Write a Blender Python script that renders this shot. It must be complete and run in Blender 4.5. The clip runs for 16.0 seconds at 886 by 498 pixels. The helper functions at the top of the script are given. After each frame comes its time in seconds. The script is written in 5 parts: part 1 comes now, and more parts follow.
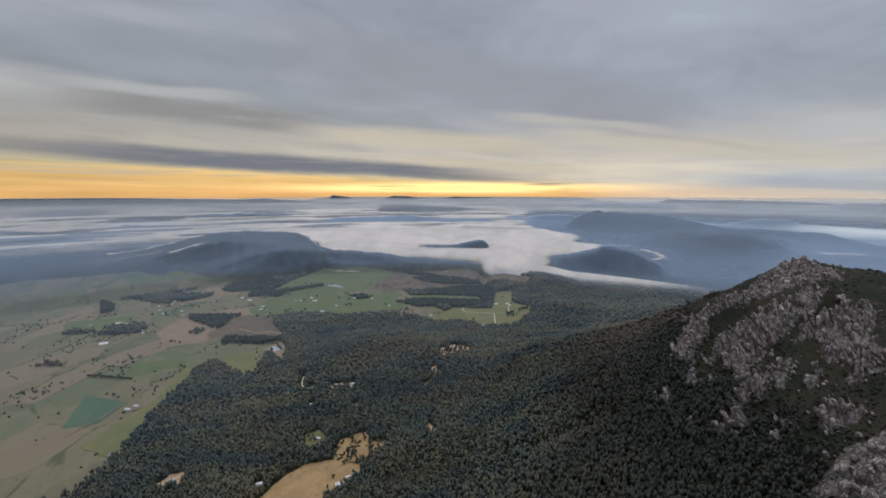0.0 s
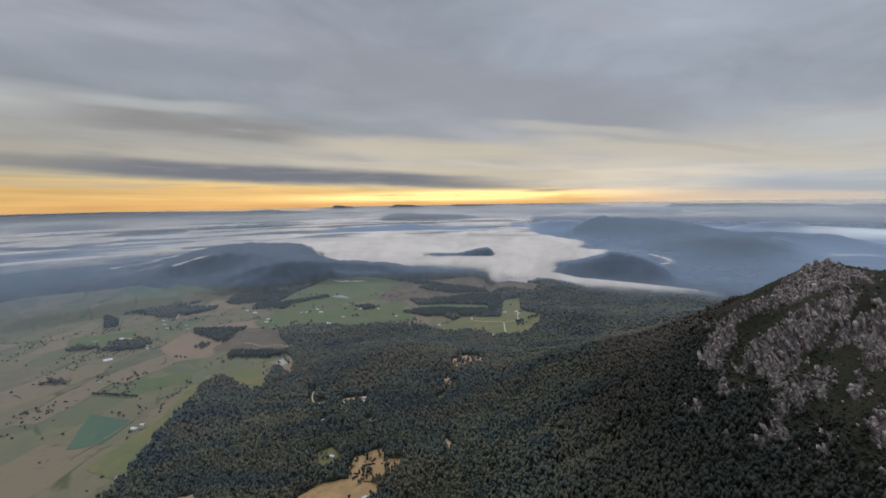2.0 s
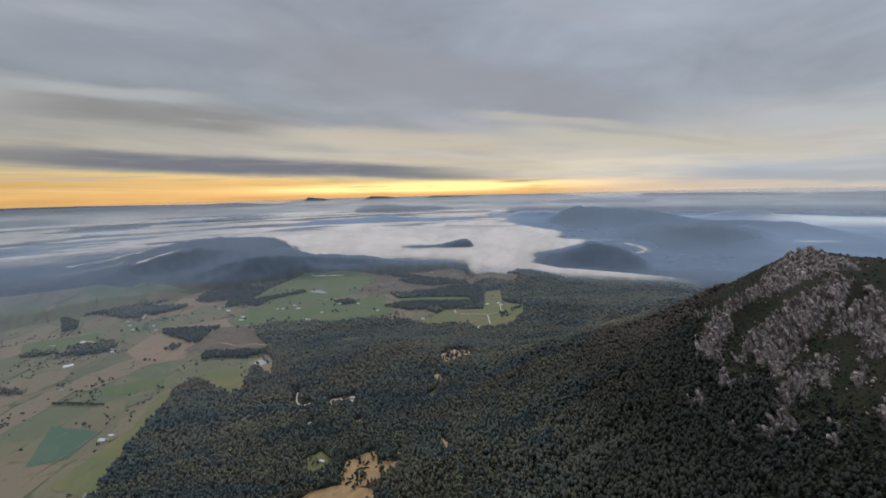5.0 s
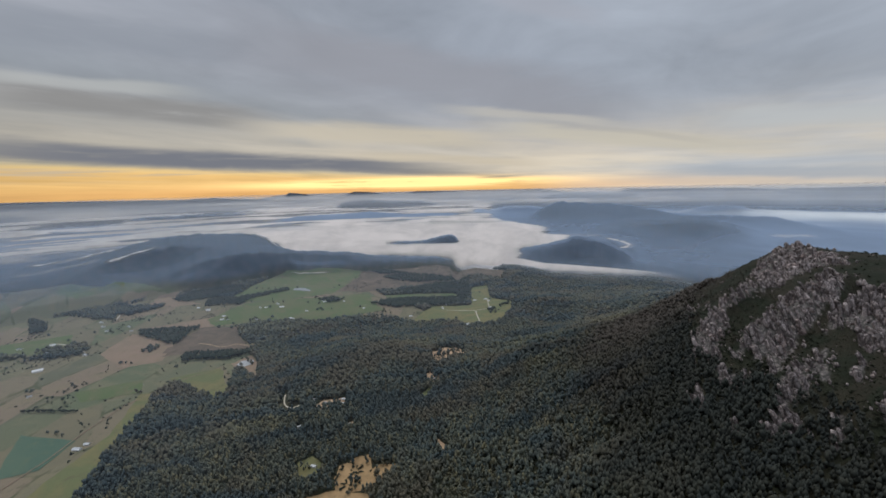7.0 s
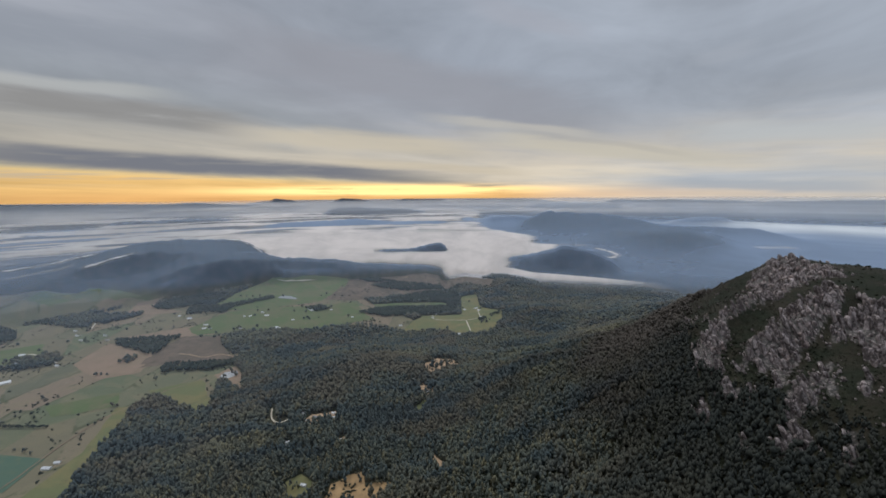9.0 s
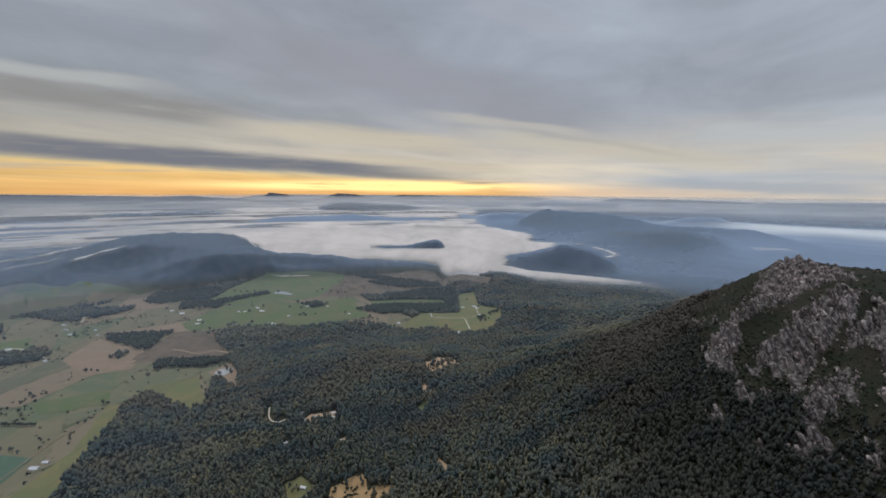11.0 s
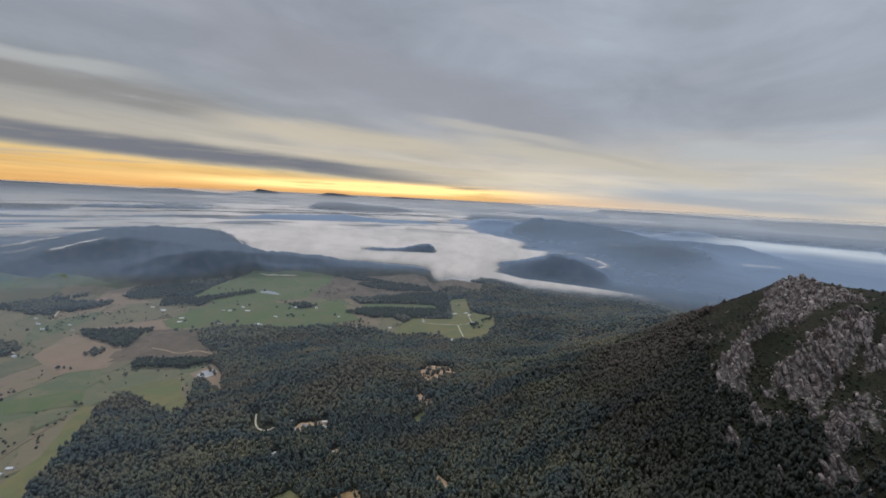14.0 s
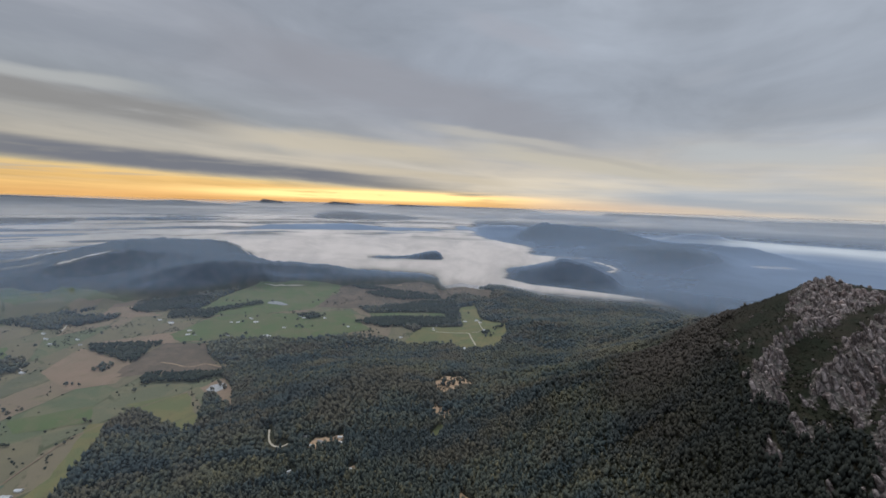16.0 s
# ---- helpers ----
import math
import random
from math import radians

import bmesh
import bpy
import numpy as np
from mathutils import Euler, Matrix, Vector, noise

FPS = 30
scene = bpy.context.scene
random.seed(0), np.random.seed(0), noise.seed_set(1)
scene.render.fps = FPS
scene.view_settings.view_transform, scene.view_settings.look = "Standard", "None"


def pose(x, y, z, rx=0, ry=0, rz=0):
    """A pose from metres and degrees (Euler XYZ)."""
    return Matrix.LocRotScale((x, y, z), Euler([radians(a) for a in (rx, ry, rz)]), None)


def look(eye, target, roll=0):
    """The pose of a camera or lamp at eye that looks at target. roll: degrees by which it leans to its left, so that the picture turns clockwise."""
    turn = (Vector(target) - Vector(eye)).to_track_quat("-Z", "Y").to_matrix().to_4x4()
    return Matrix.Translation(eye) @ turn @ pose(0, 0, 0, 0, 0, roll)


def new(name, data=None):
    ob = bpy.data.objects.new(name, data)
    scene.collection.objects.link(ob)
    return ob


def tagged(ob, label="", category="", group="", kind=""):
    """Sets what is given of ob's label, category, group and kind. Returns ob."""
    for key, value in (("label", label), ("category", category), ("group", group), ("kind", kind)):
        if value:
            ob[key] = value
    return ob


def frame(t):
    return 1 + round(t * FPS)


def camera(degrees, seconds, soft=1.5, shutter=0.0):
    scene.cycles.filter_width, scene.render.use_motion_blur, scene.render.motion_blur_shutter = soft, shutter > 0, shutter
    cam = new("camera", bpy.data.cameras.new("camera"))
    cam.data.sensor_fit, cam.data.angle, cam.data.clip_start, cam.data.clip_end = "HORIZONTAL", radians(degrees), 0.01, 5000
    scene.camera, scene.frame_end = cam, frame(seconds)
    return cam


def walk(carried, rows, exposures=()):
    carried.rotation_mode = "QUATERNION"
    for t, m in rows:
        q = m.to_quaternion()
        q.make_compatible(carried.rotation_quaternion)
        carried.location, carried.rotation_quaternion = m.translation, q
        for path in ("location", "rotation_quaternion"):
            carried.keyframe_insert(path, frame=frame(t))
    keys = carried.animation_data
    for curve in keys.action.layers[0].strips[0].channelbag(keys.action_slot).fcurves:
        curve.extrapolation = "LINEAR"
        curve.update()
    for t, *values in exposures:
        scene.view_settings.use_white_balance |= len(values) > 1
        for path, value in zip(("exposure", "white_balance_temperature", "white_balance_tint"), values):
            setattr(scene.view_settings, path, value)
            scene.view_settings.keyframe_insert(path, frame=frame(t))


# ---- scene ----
cam = camera(93.1, 16.0, 1.7)
METRES, EYE, TILT, LEAN, TURN = 320.0, 600.0, -7.7, 0.0, 0.0
ROWS = [
    (0, 0.0000, 0.0000, 0.0000, 0, 0, -0),
    (0.5, -0.0244, 0.0215, 0.0017, 0.2, 0.26, 0.35),
    (1, -0.0487, 0.0430, 0.0039, 0.34, 0.63, 0.56),
    (1.5, -0.0729, 0.0643, 0.0064, 0.35, 0.96, 0.75),
    (2, -0.0971, 0.0856, 0.0093, 0.17, 1.09, 1.03),
    (2.5, -0.1210, 0.1069, 0.0124, -0.16, 0.99, 1.42),
    (3, -0.1448, 0.1282, 0.0157, -0.61, 0.7, 1.88),
    (3.5, -0.1683, 0.1495, 0.0190, -1.15, 0.28, 2.27),
    (4, -0.1916, 0.1710, 0.0224, -1.82, 0.02, 2.35),
    (4.5, -0.2146, 0.1924, 0.0257, -2.61, -0.13, 2.2),
    (5, -0.2373, 0.2140, 0.0290, -3.51, -0.19, 1.91),
    (7.5, -0.3458, 0.3240, 0.0429, -6.4, -0.95, 2.25),
    (8, -0.3665, 0.3465, 0.0451, -6.75, -0.6, 2.16),
    (8.5, -0.3869, 0.3691, 0.0471, -7.39, -0.15, 1.86),
    (9, -0.4069, 0.3919, 0.0488, -8.09, 0.16, 1.6),
    (11.5, -0.5034, 0.5082, 0.0548, -9.35, -0.32, 0.51),
    (12, -0.5222, 0.5319, 0.0557, -9.65, -0.18, -0.22),
    (12.5, -0.5408, 0.5556, 0.0566, -10.03, -0.11, -0.72),
    (13, -0.5595, 0.5794, 0.0575, -10.47, -0.05, -1.03),
    (13.5, -0.5781, 0.6033, 0.0586, -10.78, 0.11, -1.26),
    (14, -0.5968, 0.6273, 0.0598, -10.88, 0.31, -1.39),
    (14.5, -0.6156, 0.6512, 0.0613, -10.84, 0.56, -1.41),
    (15, -0.6346, 0.6751, 0.0632, -10.71, 0.81, -1.19),
    (15.5, -0.6539, 0.6990, 0.0655, -10.59, 0.99, -0.8),
    (16, -0.6735, 0.7228, 0.0683, -10.43, 1.21, -0.39),
]
walk(cam, [(t, pose(0, 0, EYE, TILT, LEAN, TURN) @ pose(METRES * x, METRES * y, METRES * z, 90 + pitch, roll, yaw)) for t, x, y, z, yaw, pitch, roll in ROWS])

SKY_GAIN, LAND_SUN = 1.0, 1.15


# ---- sky and light ----
def link(nt, a, b):
    nt.links.new(a, b)


def node(nt, kind, **sets):
    """A node; sets name its inputs (by name, or i0, i1...) or its properties."""
    n = nt.nodes.new(kind)
    for key, val in sets.items():
        if key[0] == "i" and key[1:].isdigit():
            sock = n.inputs[int(key[1:])]
        elif key.replace("_", " ") in n.inputs:
            sock = n.inputs[key.replace("_", " ")]
        else:
            if key == "operation":
                n.operation = val
            elif key == "blend_type":
                n.blend_type = val
            elif key == "data_type":
                n.data_type = val
            elif key == "attribute_name":
                n.attribute_name = val
            elif key == "noise_dimensions":
                n.noise_dimensions = val
            elif key == "feature":
                n.feature = val
            elif key == "interpolation_type":
                n.interpolation_type = val
            continue
        if isinstance(val, bpy.types.NodeSocket):
            nt.links.new(val, sock)
        else:
            sock.default_value = val
    return n


def calc(nt, op, a, b=None, c=None, clamp=False):
    n = nt.nodes.new("ShaderNodeMath")
    n.operation, n.use_clamp = op, clamp
    for i, v in enumerate((a, b, c)):
        if v is None:
            continue
        if isinstance(v, bpy.types.NodeSocket):
            nt.links.new(v, n.inputs[i])
        else:
            n.inputs[i].default_value = v
    return n.outputs[0]


def blend(nt, fac, a, b, how="MIX"):
    n = nt.nodes.new("ShaderNodeMix")
    n.data_type, n.blend_type = "RGBA", how
    for i, v in ((0, fac), (6, a), (7, b)):
        if isinstance(v, bpy.types.NodeSocket):
            nt.links.new(v, n.inputs[i])
        elif i == 0:
            n.inputs[i].default_value = v
        else:
            n.inputs[i].default_value = (*v, 1) if len(v) == 3 else v
    return n.outputs[2]


def ramp(nt, fac, stops):
    n = nt.nodes.new("ShaderNodeValToRGB")
    e = n.color_ramp.elements
    while len(e) < len(stops):
        e.new(0.5)
    for el, (p, c) in zip(e, stops):
        el.position, el.color = p, (*c, 1)
    nt.links.new(fac, n.inputs[0])
    return n.outputs[0]


def span(nt, v, lo, hi):
    n = nt.nodes.new("ShaderNodeMapRange")
    n.interpolation_type = "SMOOTHSTEP"
    nt.links.new(v, n.inputs[0])
    n.inputs[1].default_value, n.inputs[2].default_value = lo, hi
    return n.outputs[0]


def bump_at(nt, v, mid, wide):
    """A bell round mid."""
    t = calc(nt, "DIVIDE", calc(nt, "SUBTRACT", v, mid), wide)
    return calc(nt, "EXPONENT", calc(nt, "MULTIPLY", calc(nt, "MULTIPLY", t, t), -1.0))


SUN_AZ, SUN_EL = -20.0, 66.0
world = bpy.data.worlds.new("overcast_sunrise")
scene.world = world
world.use_nodes = True
nt = world.node_tree
nt.nodes.clear()
tc = node(nt, "ShaderNodeTexCoord")
sep = node(nt, "ShaderNodeSeparateXYZ", i0=tc.outputs["Generated"])
X, Y, Z = sep.outputs
up = calc(nt, "MAXIMUM", Z, 0.0)
low = calc(nt, "ADD", up, 0.010)
ROLL = radians(32)  # the way in which the cloud rolls run
across = calc(nt, "SUBTRACT", calc(nt, "MULTIPLY", Y, math.sin(ROLL)), calc(nt, "MULTIPLY", X, math.cos(ROLL)))
along = calc(nt, "ADD", calc(nt, "MULTIPLY", X, math.sin(ROLL)), calc(nt, "MULTIPLY", Y, math.cos(ROLL)))
q = calc(nt, "DIVIDE", across, low)
soft_low = calc(nt, "ADD", up, 0.07)
cloud_xy = node(nt, "ShaderNodeCombineXYZ", i0=calc(nt, "DIVIDE", across, soft_low), i1=calc(nt, "MULTIPLY", calc(nt, "DIVIDE", along, soft_low), 0.28), i2=0.0).outputs[0]
puffs = node(nt, "ShaderNodeTexNoise", Vector=cloud_xy, Scale=1.15, Detail=5.0, Roughness=0.52, Distortion=0.35).outputs[0]
sheets = node(nt, "ShaderNodeTexNoise", Vector=cloud_xy, Scale=0.42, Detail=3.0, Roughness=0.5).outputs[0]
fine_xy = node(nt, "ShaderNodeCombineXYZ", i0=calc(nt, "MULTIPLY", X, 3.0), i1=calc(nt, "MULTIPLY", Y, 3.0), i2=calc(nt, "MULTIPLY", Z, 60.0)).outputs[0]
wisps = node(nt, "ShaderNodeTexNoise", Vector=fine_xy, Scale=1.0, Detail=5.0, Roughness=0.6).outputs[0]
qn = calc(nt, "ADD", q, calc(nt, "MULTIPLY", calc(nt, "SUBTRACT", puffs, 0.5), calc(nt, "ADD", 0.8, calc(nt, "MULTIPLY", calc(nt, "ABSOLUTE", q), 0.22))))
deck = ramp(nt, calc(nt, "DIVIDE", qn, 20.0, clamp=True), [
    (0.0, (0.37, 0.41, 0.475)), (0.06, (0.325, 0.36, 0.42)), (0.14, (0.345, 0.365, 0.41)), (0.205, (0.275, 0.30, 0.335)), (0.255, (0.43, 0.435, 0.44)),
    (0.315, (0.275, 0.285, 0.29)), (0.40, (0.355, 0.345, 0.32)), (0.465, (0.43, 0.40, 0.345)), (0.517, (0.37, 0.345, 0.30)),
    (0.60, (0.36, 0.335, 0.30)), (0.67, (0.42, 0.38, 0.30)), (0.715, (0.58, 0.50, 0.34)), (0.82, (0.78, 0.56, 0.25)), (1.0, (0.78, 0.49, 0.18))])
mottle = node(nt, "ShaderNodeTexNoise", Vector=node(nt, "ShaderNodeCombineXYZ", i0=X, i1=Y, i2=calc(nt, "MULTIPLY", Z, 3.2)).outputs[0], Scale=2.6, Detail=6.0, Roughness=0.55, Distortion=0.5).outputs[0]
shade = calc(nt, "ADD", calc(nt, "ADD", 0.09, calc(nt, "MULTIPLY", mottle, 0.82)), calc(nt, "ADD", calc(nt, "MULTIPLY", puffs, 0.58), calc(nt, "MULTIPLY", sheets, 0.42)))
deck = blend(nt, 1.0, deck, node(nt, "ShaderNodeCombineColor", i0=shade, i1=shade, i2=shade).outputs[0], "MULTIPLY")
# warm light under the deck towards the sunrise, and its brightest gap
ahead = span(nt, Y, -0.2, 0.6)
creamy = calc(nt, "MULTIPLY", bump_at(nt, Z, 0.035, 0.085), calc(nt, "MULTIPLY", ahead, calc(nt, "SUBTRACT", 1.0, span(nt, qn, 7.0, 11.0))))
band_xy = node(nt, "ShaderNodeCombineXYZ", i0=calc(nt, "MULTIPLY", X, 1.6), i1=calc(nt, "MULTIPLY", Y, 1.6), i2=calc(nt, "ADD", calc(nt, "MULTIPLY", Z, 19.0), calc(nt, "MULTIPLY", X, 1.2))).outputs[0]
bands = node(nt, "ShaderNodeTexNoise", Vector=band_xy, Scale=1.35, Detail=5.0, Roughness=0.55, Distortion=0.4).outputs[0]
creamy = calc(nt, "MULTIPLY", creamy, calc(nt, "ADD", 0.34, calc(nt, "MULTIPLY", span(nt, bands, 0.25, 0.72), 0.66)), clamp=True)
deck = blend(nt, calc(nt, "MULTIPLY", creamy, 1.2, clamp=True), deck, (0.675, 0.60, 0.49))
right = calc(nt, "SUBTRACT", calc(nt, "MULTIPLY", X, math.cos(radians(16))), calc(nt, "MULTIPLY", Y, math.sin(radians(16))))
end = calc(nt, "MULTIPLY", calc(nt, "MULTIPLY", span(nt, right, -0.05, 0.16), bump_at(nt, Z, 0.005, 0.045)), ahead)
deck = blend(nt, end, deck, blend(nt, span(nt, bands, 0.28, 0.70), (0.56, 0.555, 0.54), (0.79, 0.70, 0.56)))
bank = calc(nt, "MULTIPLY", calc(nt, "MULTIPLY", span(nt, right, 0.22, 0.46), bump_at(nt, calc(nt, "ADD", Z, calc(nt, "MULTIPLY", bands, 0.03)), 0.040, 0.011)), ahead)
deck = blend(nt, calc(nt, "MULTIPLY", bank, 0.7), deck, (0.40, 0.45, 0.52))
side = calc(nt, "SUBTRACT", calc(nt, "MULTIPLY", X, math.cos(radians(10))), calc(nt, "MULTIPLY", Y, math.sin(radians(10))))
gap = calc(nt, "MULTIPLY", bump_at(nt, side, -0.14, 0.28), bump_at(nt, Z, 0.010, 0.010))
gap = calc(nt, "MULTIPLY", calc(nt, "MULTIPLY", gap, ahead), span(nt, wisps, 0.30, 0.5))
ember = calc(nt, "MULTIPLY", calc(nt, "MULTIPLY", bump_at(nt, side, -0.25, 0.62), bump_at(nt, Z, -0.004, 0.016)), ahead)
deck = blend(nt, calc(nt, "MULTIPLY", ember, 0.9), deck, (0.84, 0.43, 0.15))
shreds = calc(nt, "MULTIPLY", calc(nt, "MULTIPLY", span(nt, qn, 13.6, 15.0), span(nt, wisps, 0.46, 0.62)), calc(nt, "MULTIPLY", span(nt, Z, 0.012, 0.04), ahead))
deck = blend(nt, calc(nt, "MULTIPLY", shreds, 0.8), deck, (0.52, 0.43, 0.31))
deck = blend(nt, calc(nt, "MULTIPLY", gap, 2.2, clamp=True), deck, (1.5, 1.03, 0.42))
stripes = calc(nt, "ADD", 0.76, calc(nt, "MULTIPLY", wisps, 0.48))
deck = blend(nt, bump_at(nt, Z, 0.02, 0.06), deck, blend(nt, 1.0, deck, node(nt, "ShaderNodeCombineColor", i0=stripes, i1=stripes, i2=stripes).outputs[0], "MULTIPLY"))
# bands of cloud: bearing and height along each in degrees, its half thickness, its colour and how much it covers
BANDS = [
    (((-42.3, 4.56), (-23.4, 3.62), (9.6, 2.41)), 0.95, (0.172, 0.180, 0.214), 1.00),  # long dark slab
    (((-41.1, 9.71), (-27.1, 9.18), (-12.7, 8.14)), 1.39, (0.25, 0.242, 0.235), 0.85),  # grey roll
    (((-41.0, 10.73), (-29.3, 11.18), (-22.2, 10.98)), 0.55, (0.445, 0.456, 0.451), 0.80),  # light rim
    (((-16.6, 7.33), (-3.0, 6.96), (16.3, 5.57)), 1.20, (0.584, 0.521, 0.413), 0.85),  # warm break
    (((-4.6, 4.16), (5.8, 3.73), (20.0, 2.56)), 0.52, (0.552, 0.479, 0.366), 0.60),  # second break
    (((-17.0, 17.49), (12.6, 12.48), (33.2, 7.89)), 3.04, (0.31, 0.316, 0.352), 0.80),  # grey mass
    (((8.2, 9.69), (22.1, 8.16), (31.4, 6.39)), 0.62, (0.515, 0.491, 0.445), 0.75),  # pale rim
    (((14.8, 7.19), (33.4, 4.82), (45.8, 3.08)), 1.05, (0.565, 0.521, 0.429), 0.80),  # pale break
    (((22.1, 7.47), (30.2, 6.01), (39.2, 4.09)), 0.33, (0.342, 0.332, 0.328), 0.25),  # grey streak
    (((39.0, 6.58), (48.7, 5.98), (57.7, 5.24)), 1.09, (0.49, 0.51, 0.52), 0.85),  # pale east
    (((35.3, 1.17), (42.0, 0.73), (58.2, 0.17)), 0.62, (0.352, 0.402, 0.468), 0.75),  # blue bank
    (((12.7, 22.49), (19.0, 20.93), (27.1, 18.36)), 1.15, (0.381, 0.397, 0.451), 0.60),  # high gap
    (((38.0, 14.54), (40.6, 14.49), (44.0, 15.07)), 0.77, (0.366, 0.397, 0.451), 0.55),  # small gap
    (((-40.4, 15.12), (-31.1, 15.85), (-17.1, 16.03)), 1.90, (0.258, 0.283, 0.328), 0.60),  # north grey
]
azimuth = calc(nt, "MULTIPLY", calc(nt, "ARCTAN2", X, Y), 57.2958)
altitude = calc(nt, "MULTIPLY", calc(nt, "ARCSINE", Z), 57.2958)
drift_xy = node(nt, "ShaderNodeCombineXYZ", i0=calc(nt, "MULTIPLY", azimuth, 0.055), i1=calc(nt, "MULTIPLY", altitude, 0.34), i2=0.0).outputs[0]
drift = calc(nt, "SUBTRACT", node(nt, "ShaderNodeTexNoise", Vector=drift_xy, Scale=1.0, Detail=5.0, Roughness=0.55, Distortion=0.6).outputs[0], 0.5)
shred_xy = node(nt, "ShaderNodeCombineXYZ", i0=calc(nt, "MULTIPLY", azimuth, 0.13), i1=calc(nt, "MULTIPLY", altitude, 1.1), i2=3.0).outputs[0]
shred = node(nt, "ShaderNodeTexNoise", Vector=shred_xy, Scale=1.0, Detail=5.0, Roughness=0.6, Distortion=0.4).outputs[0]
for ((a0, e0), (a1, e1), (a2, e2)), thickness, tint, cover in BANDS:
    s0, s1 = (e1 - e0) / (a1 - a0), (e2 - e1) / (a2 - a1)
    bend = calc(nt, "MULTIPLY", calc(nt, "MAXIMUM", calc(nt, "SUBTRACT", azimuth, a1), 0.0), s1 - s0)
    middle = calc(nt, "ADD", calc(nt, "ADD", calc(nt, "MULTIPLY", calc(nt, "SUBTRACT", azimuth, a0), s0), e0), bend)
    off = calc(nt, "ADD", calc(nt, "SUBTRACT", altitude, middle), calc(nt, "MULTIPLY", drift, 1.2 * thickness + 0.8))
    body = calc(nt, "SUBTRACT", 1.0, span(nt, calc(nt, "ABSOLUTE", off), 0.35 * thickness, 1.5 * thickness))
    fade = (a2 - a0) * 0.22
    ends = calc(nt, "MULTIPLY", span(nt, azimuth, a0 - fade, a0 + fade), calc(nt, "SUBTRACT", 1.0, span(nt, azimuth, a2 - 1.5 * fade, a2 + 0.5 * fade)))
    amount = calc(nt, "MULTIPLY", calc(nt, "MULTIPLY", body, ends), calc(nt, "MULTIPLY", span(nt, shred, -0.05, 0.5), cover))
    deck = blend(nt, amount, deck, tint)
sky = nt.nodes.new("ShaderNodeTexSky")
sky.sky_type, sky.sun_disc = "NISHITA", False
sky.sun_elevation, sky.sun_rotation = radians(SUN_EL), radians(SUN_AZ)
thin = blend(nt, 0.04, deck, blend(nt, 1.0, sky.outputs[0], (0.1, 0.1, 0.1), "MULTIPLY"))
# an overcast sky is brightest overhead
zenith = calc(nt, "ADD", 1.0, calc(nt, "MULTIPLY", span(nt, Z, 0.42, 0.95), 1.9))
back = node(nt, "ShaderNodeBackground", Color=thin, Strength=calc(nt, "MULTIPLY", zenith, SKY_GAIN))
link(nt, back.outputs[0], node(nt, "ShaderNodeOutputWorld").inputs[0])

sun = new("sun", bpy.data.lights.new("sun", "SUN"))
sun.data.energy, sun.data.angle, sun.data.color = LAND_SUN, radians(40), (1.0, 0.95, 0.87)
sun.matrix_world = look((3000 * math.sin(radians(SUN_AZ)), 3000 * math.cos(radians(SUN_AZ)), 3000 * math.tan(radians(SUN_EL))), (0, 0, 0))


# ---- materials ----
def material(name, rough=0.9, spec=0.2):
    m = bpy.data.materials.new(name)
    m.use_nodes = True
    b = m.node_tree.nodes["Principled BSDF"]
    b.inputs["Roughness"].default_value = rough
    b.inputs["Specular IOR Level"].default_value = spec
    return m, m.node_tree, b


def place(t):
    return node(t, "ShaderNodeNewGeometry").outputs["Position"]


def grain(t, scale, detail=4.0, rough=0.55, where=None, warp=0.0):
    return node(t, "ShaderNodeTexNoise", Vector=where or place(t), Scale=scale, Detail=detail, Roughness=rough, Distortion=warp).outputs[0]


def relief(t, b, height, dist, strength=0.6):
    n = node(t, "ShaderNodeBump", Strength=strength, Distance=dist, Height=height)
    link(t, n.outputs[0], b.inputs["Normal"])


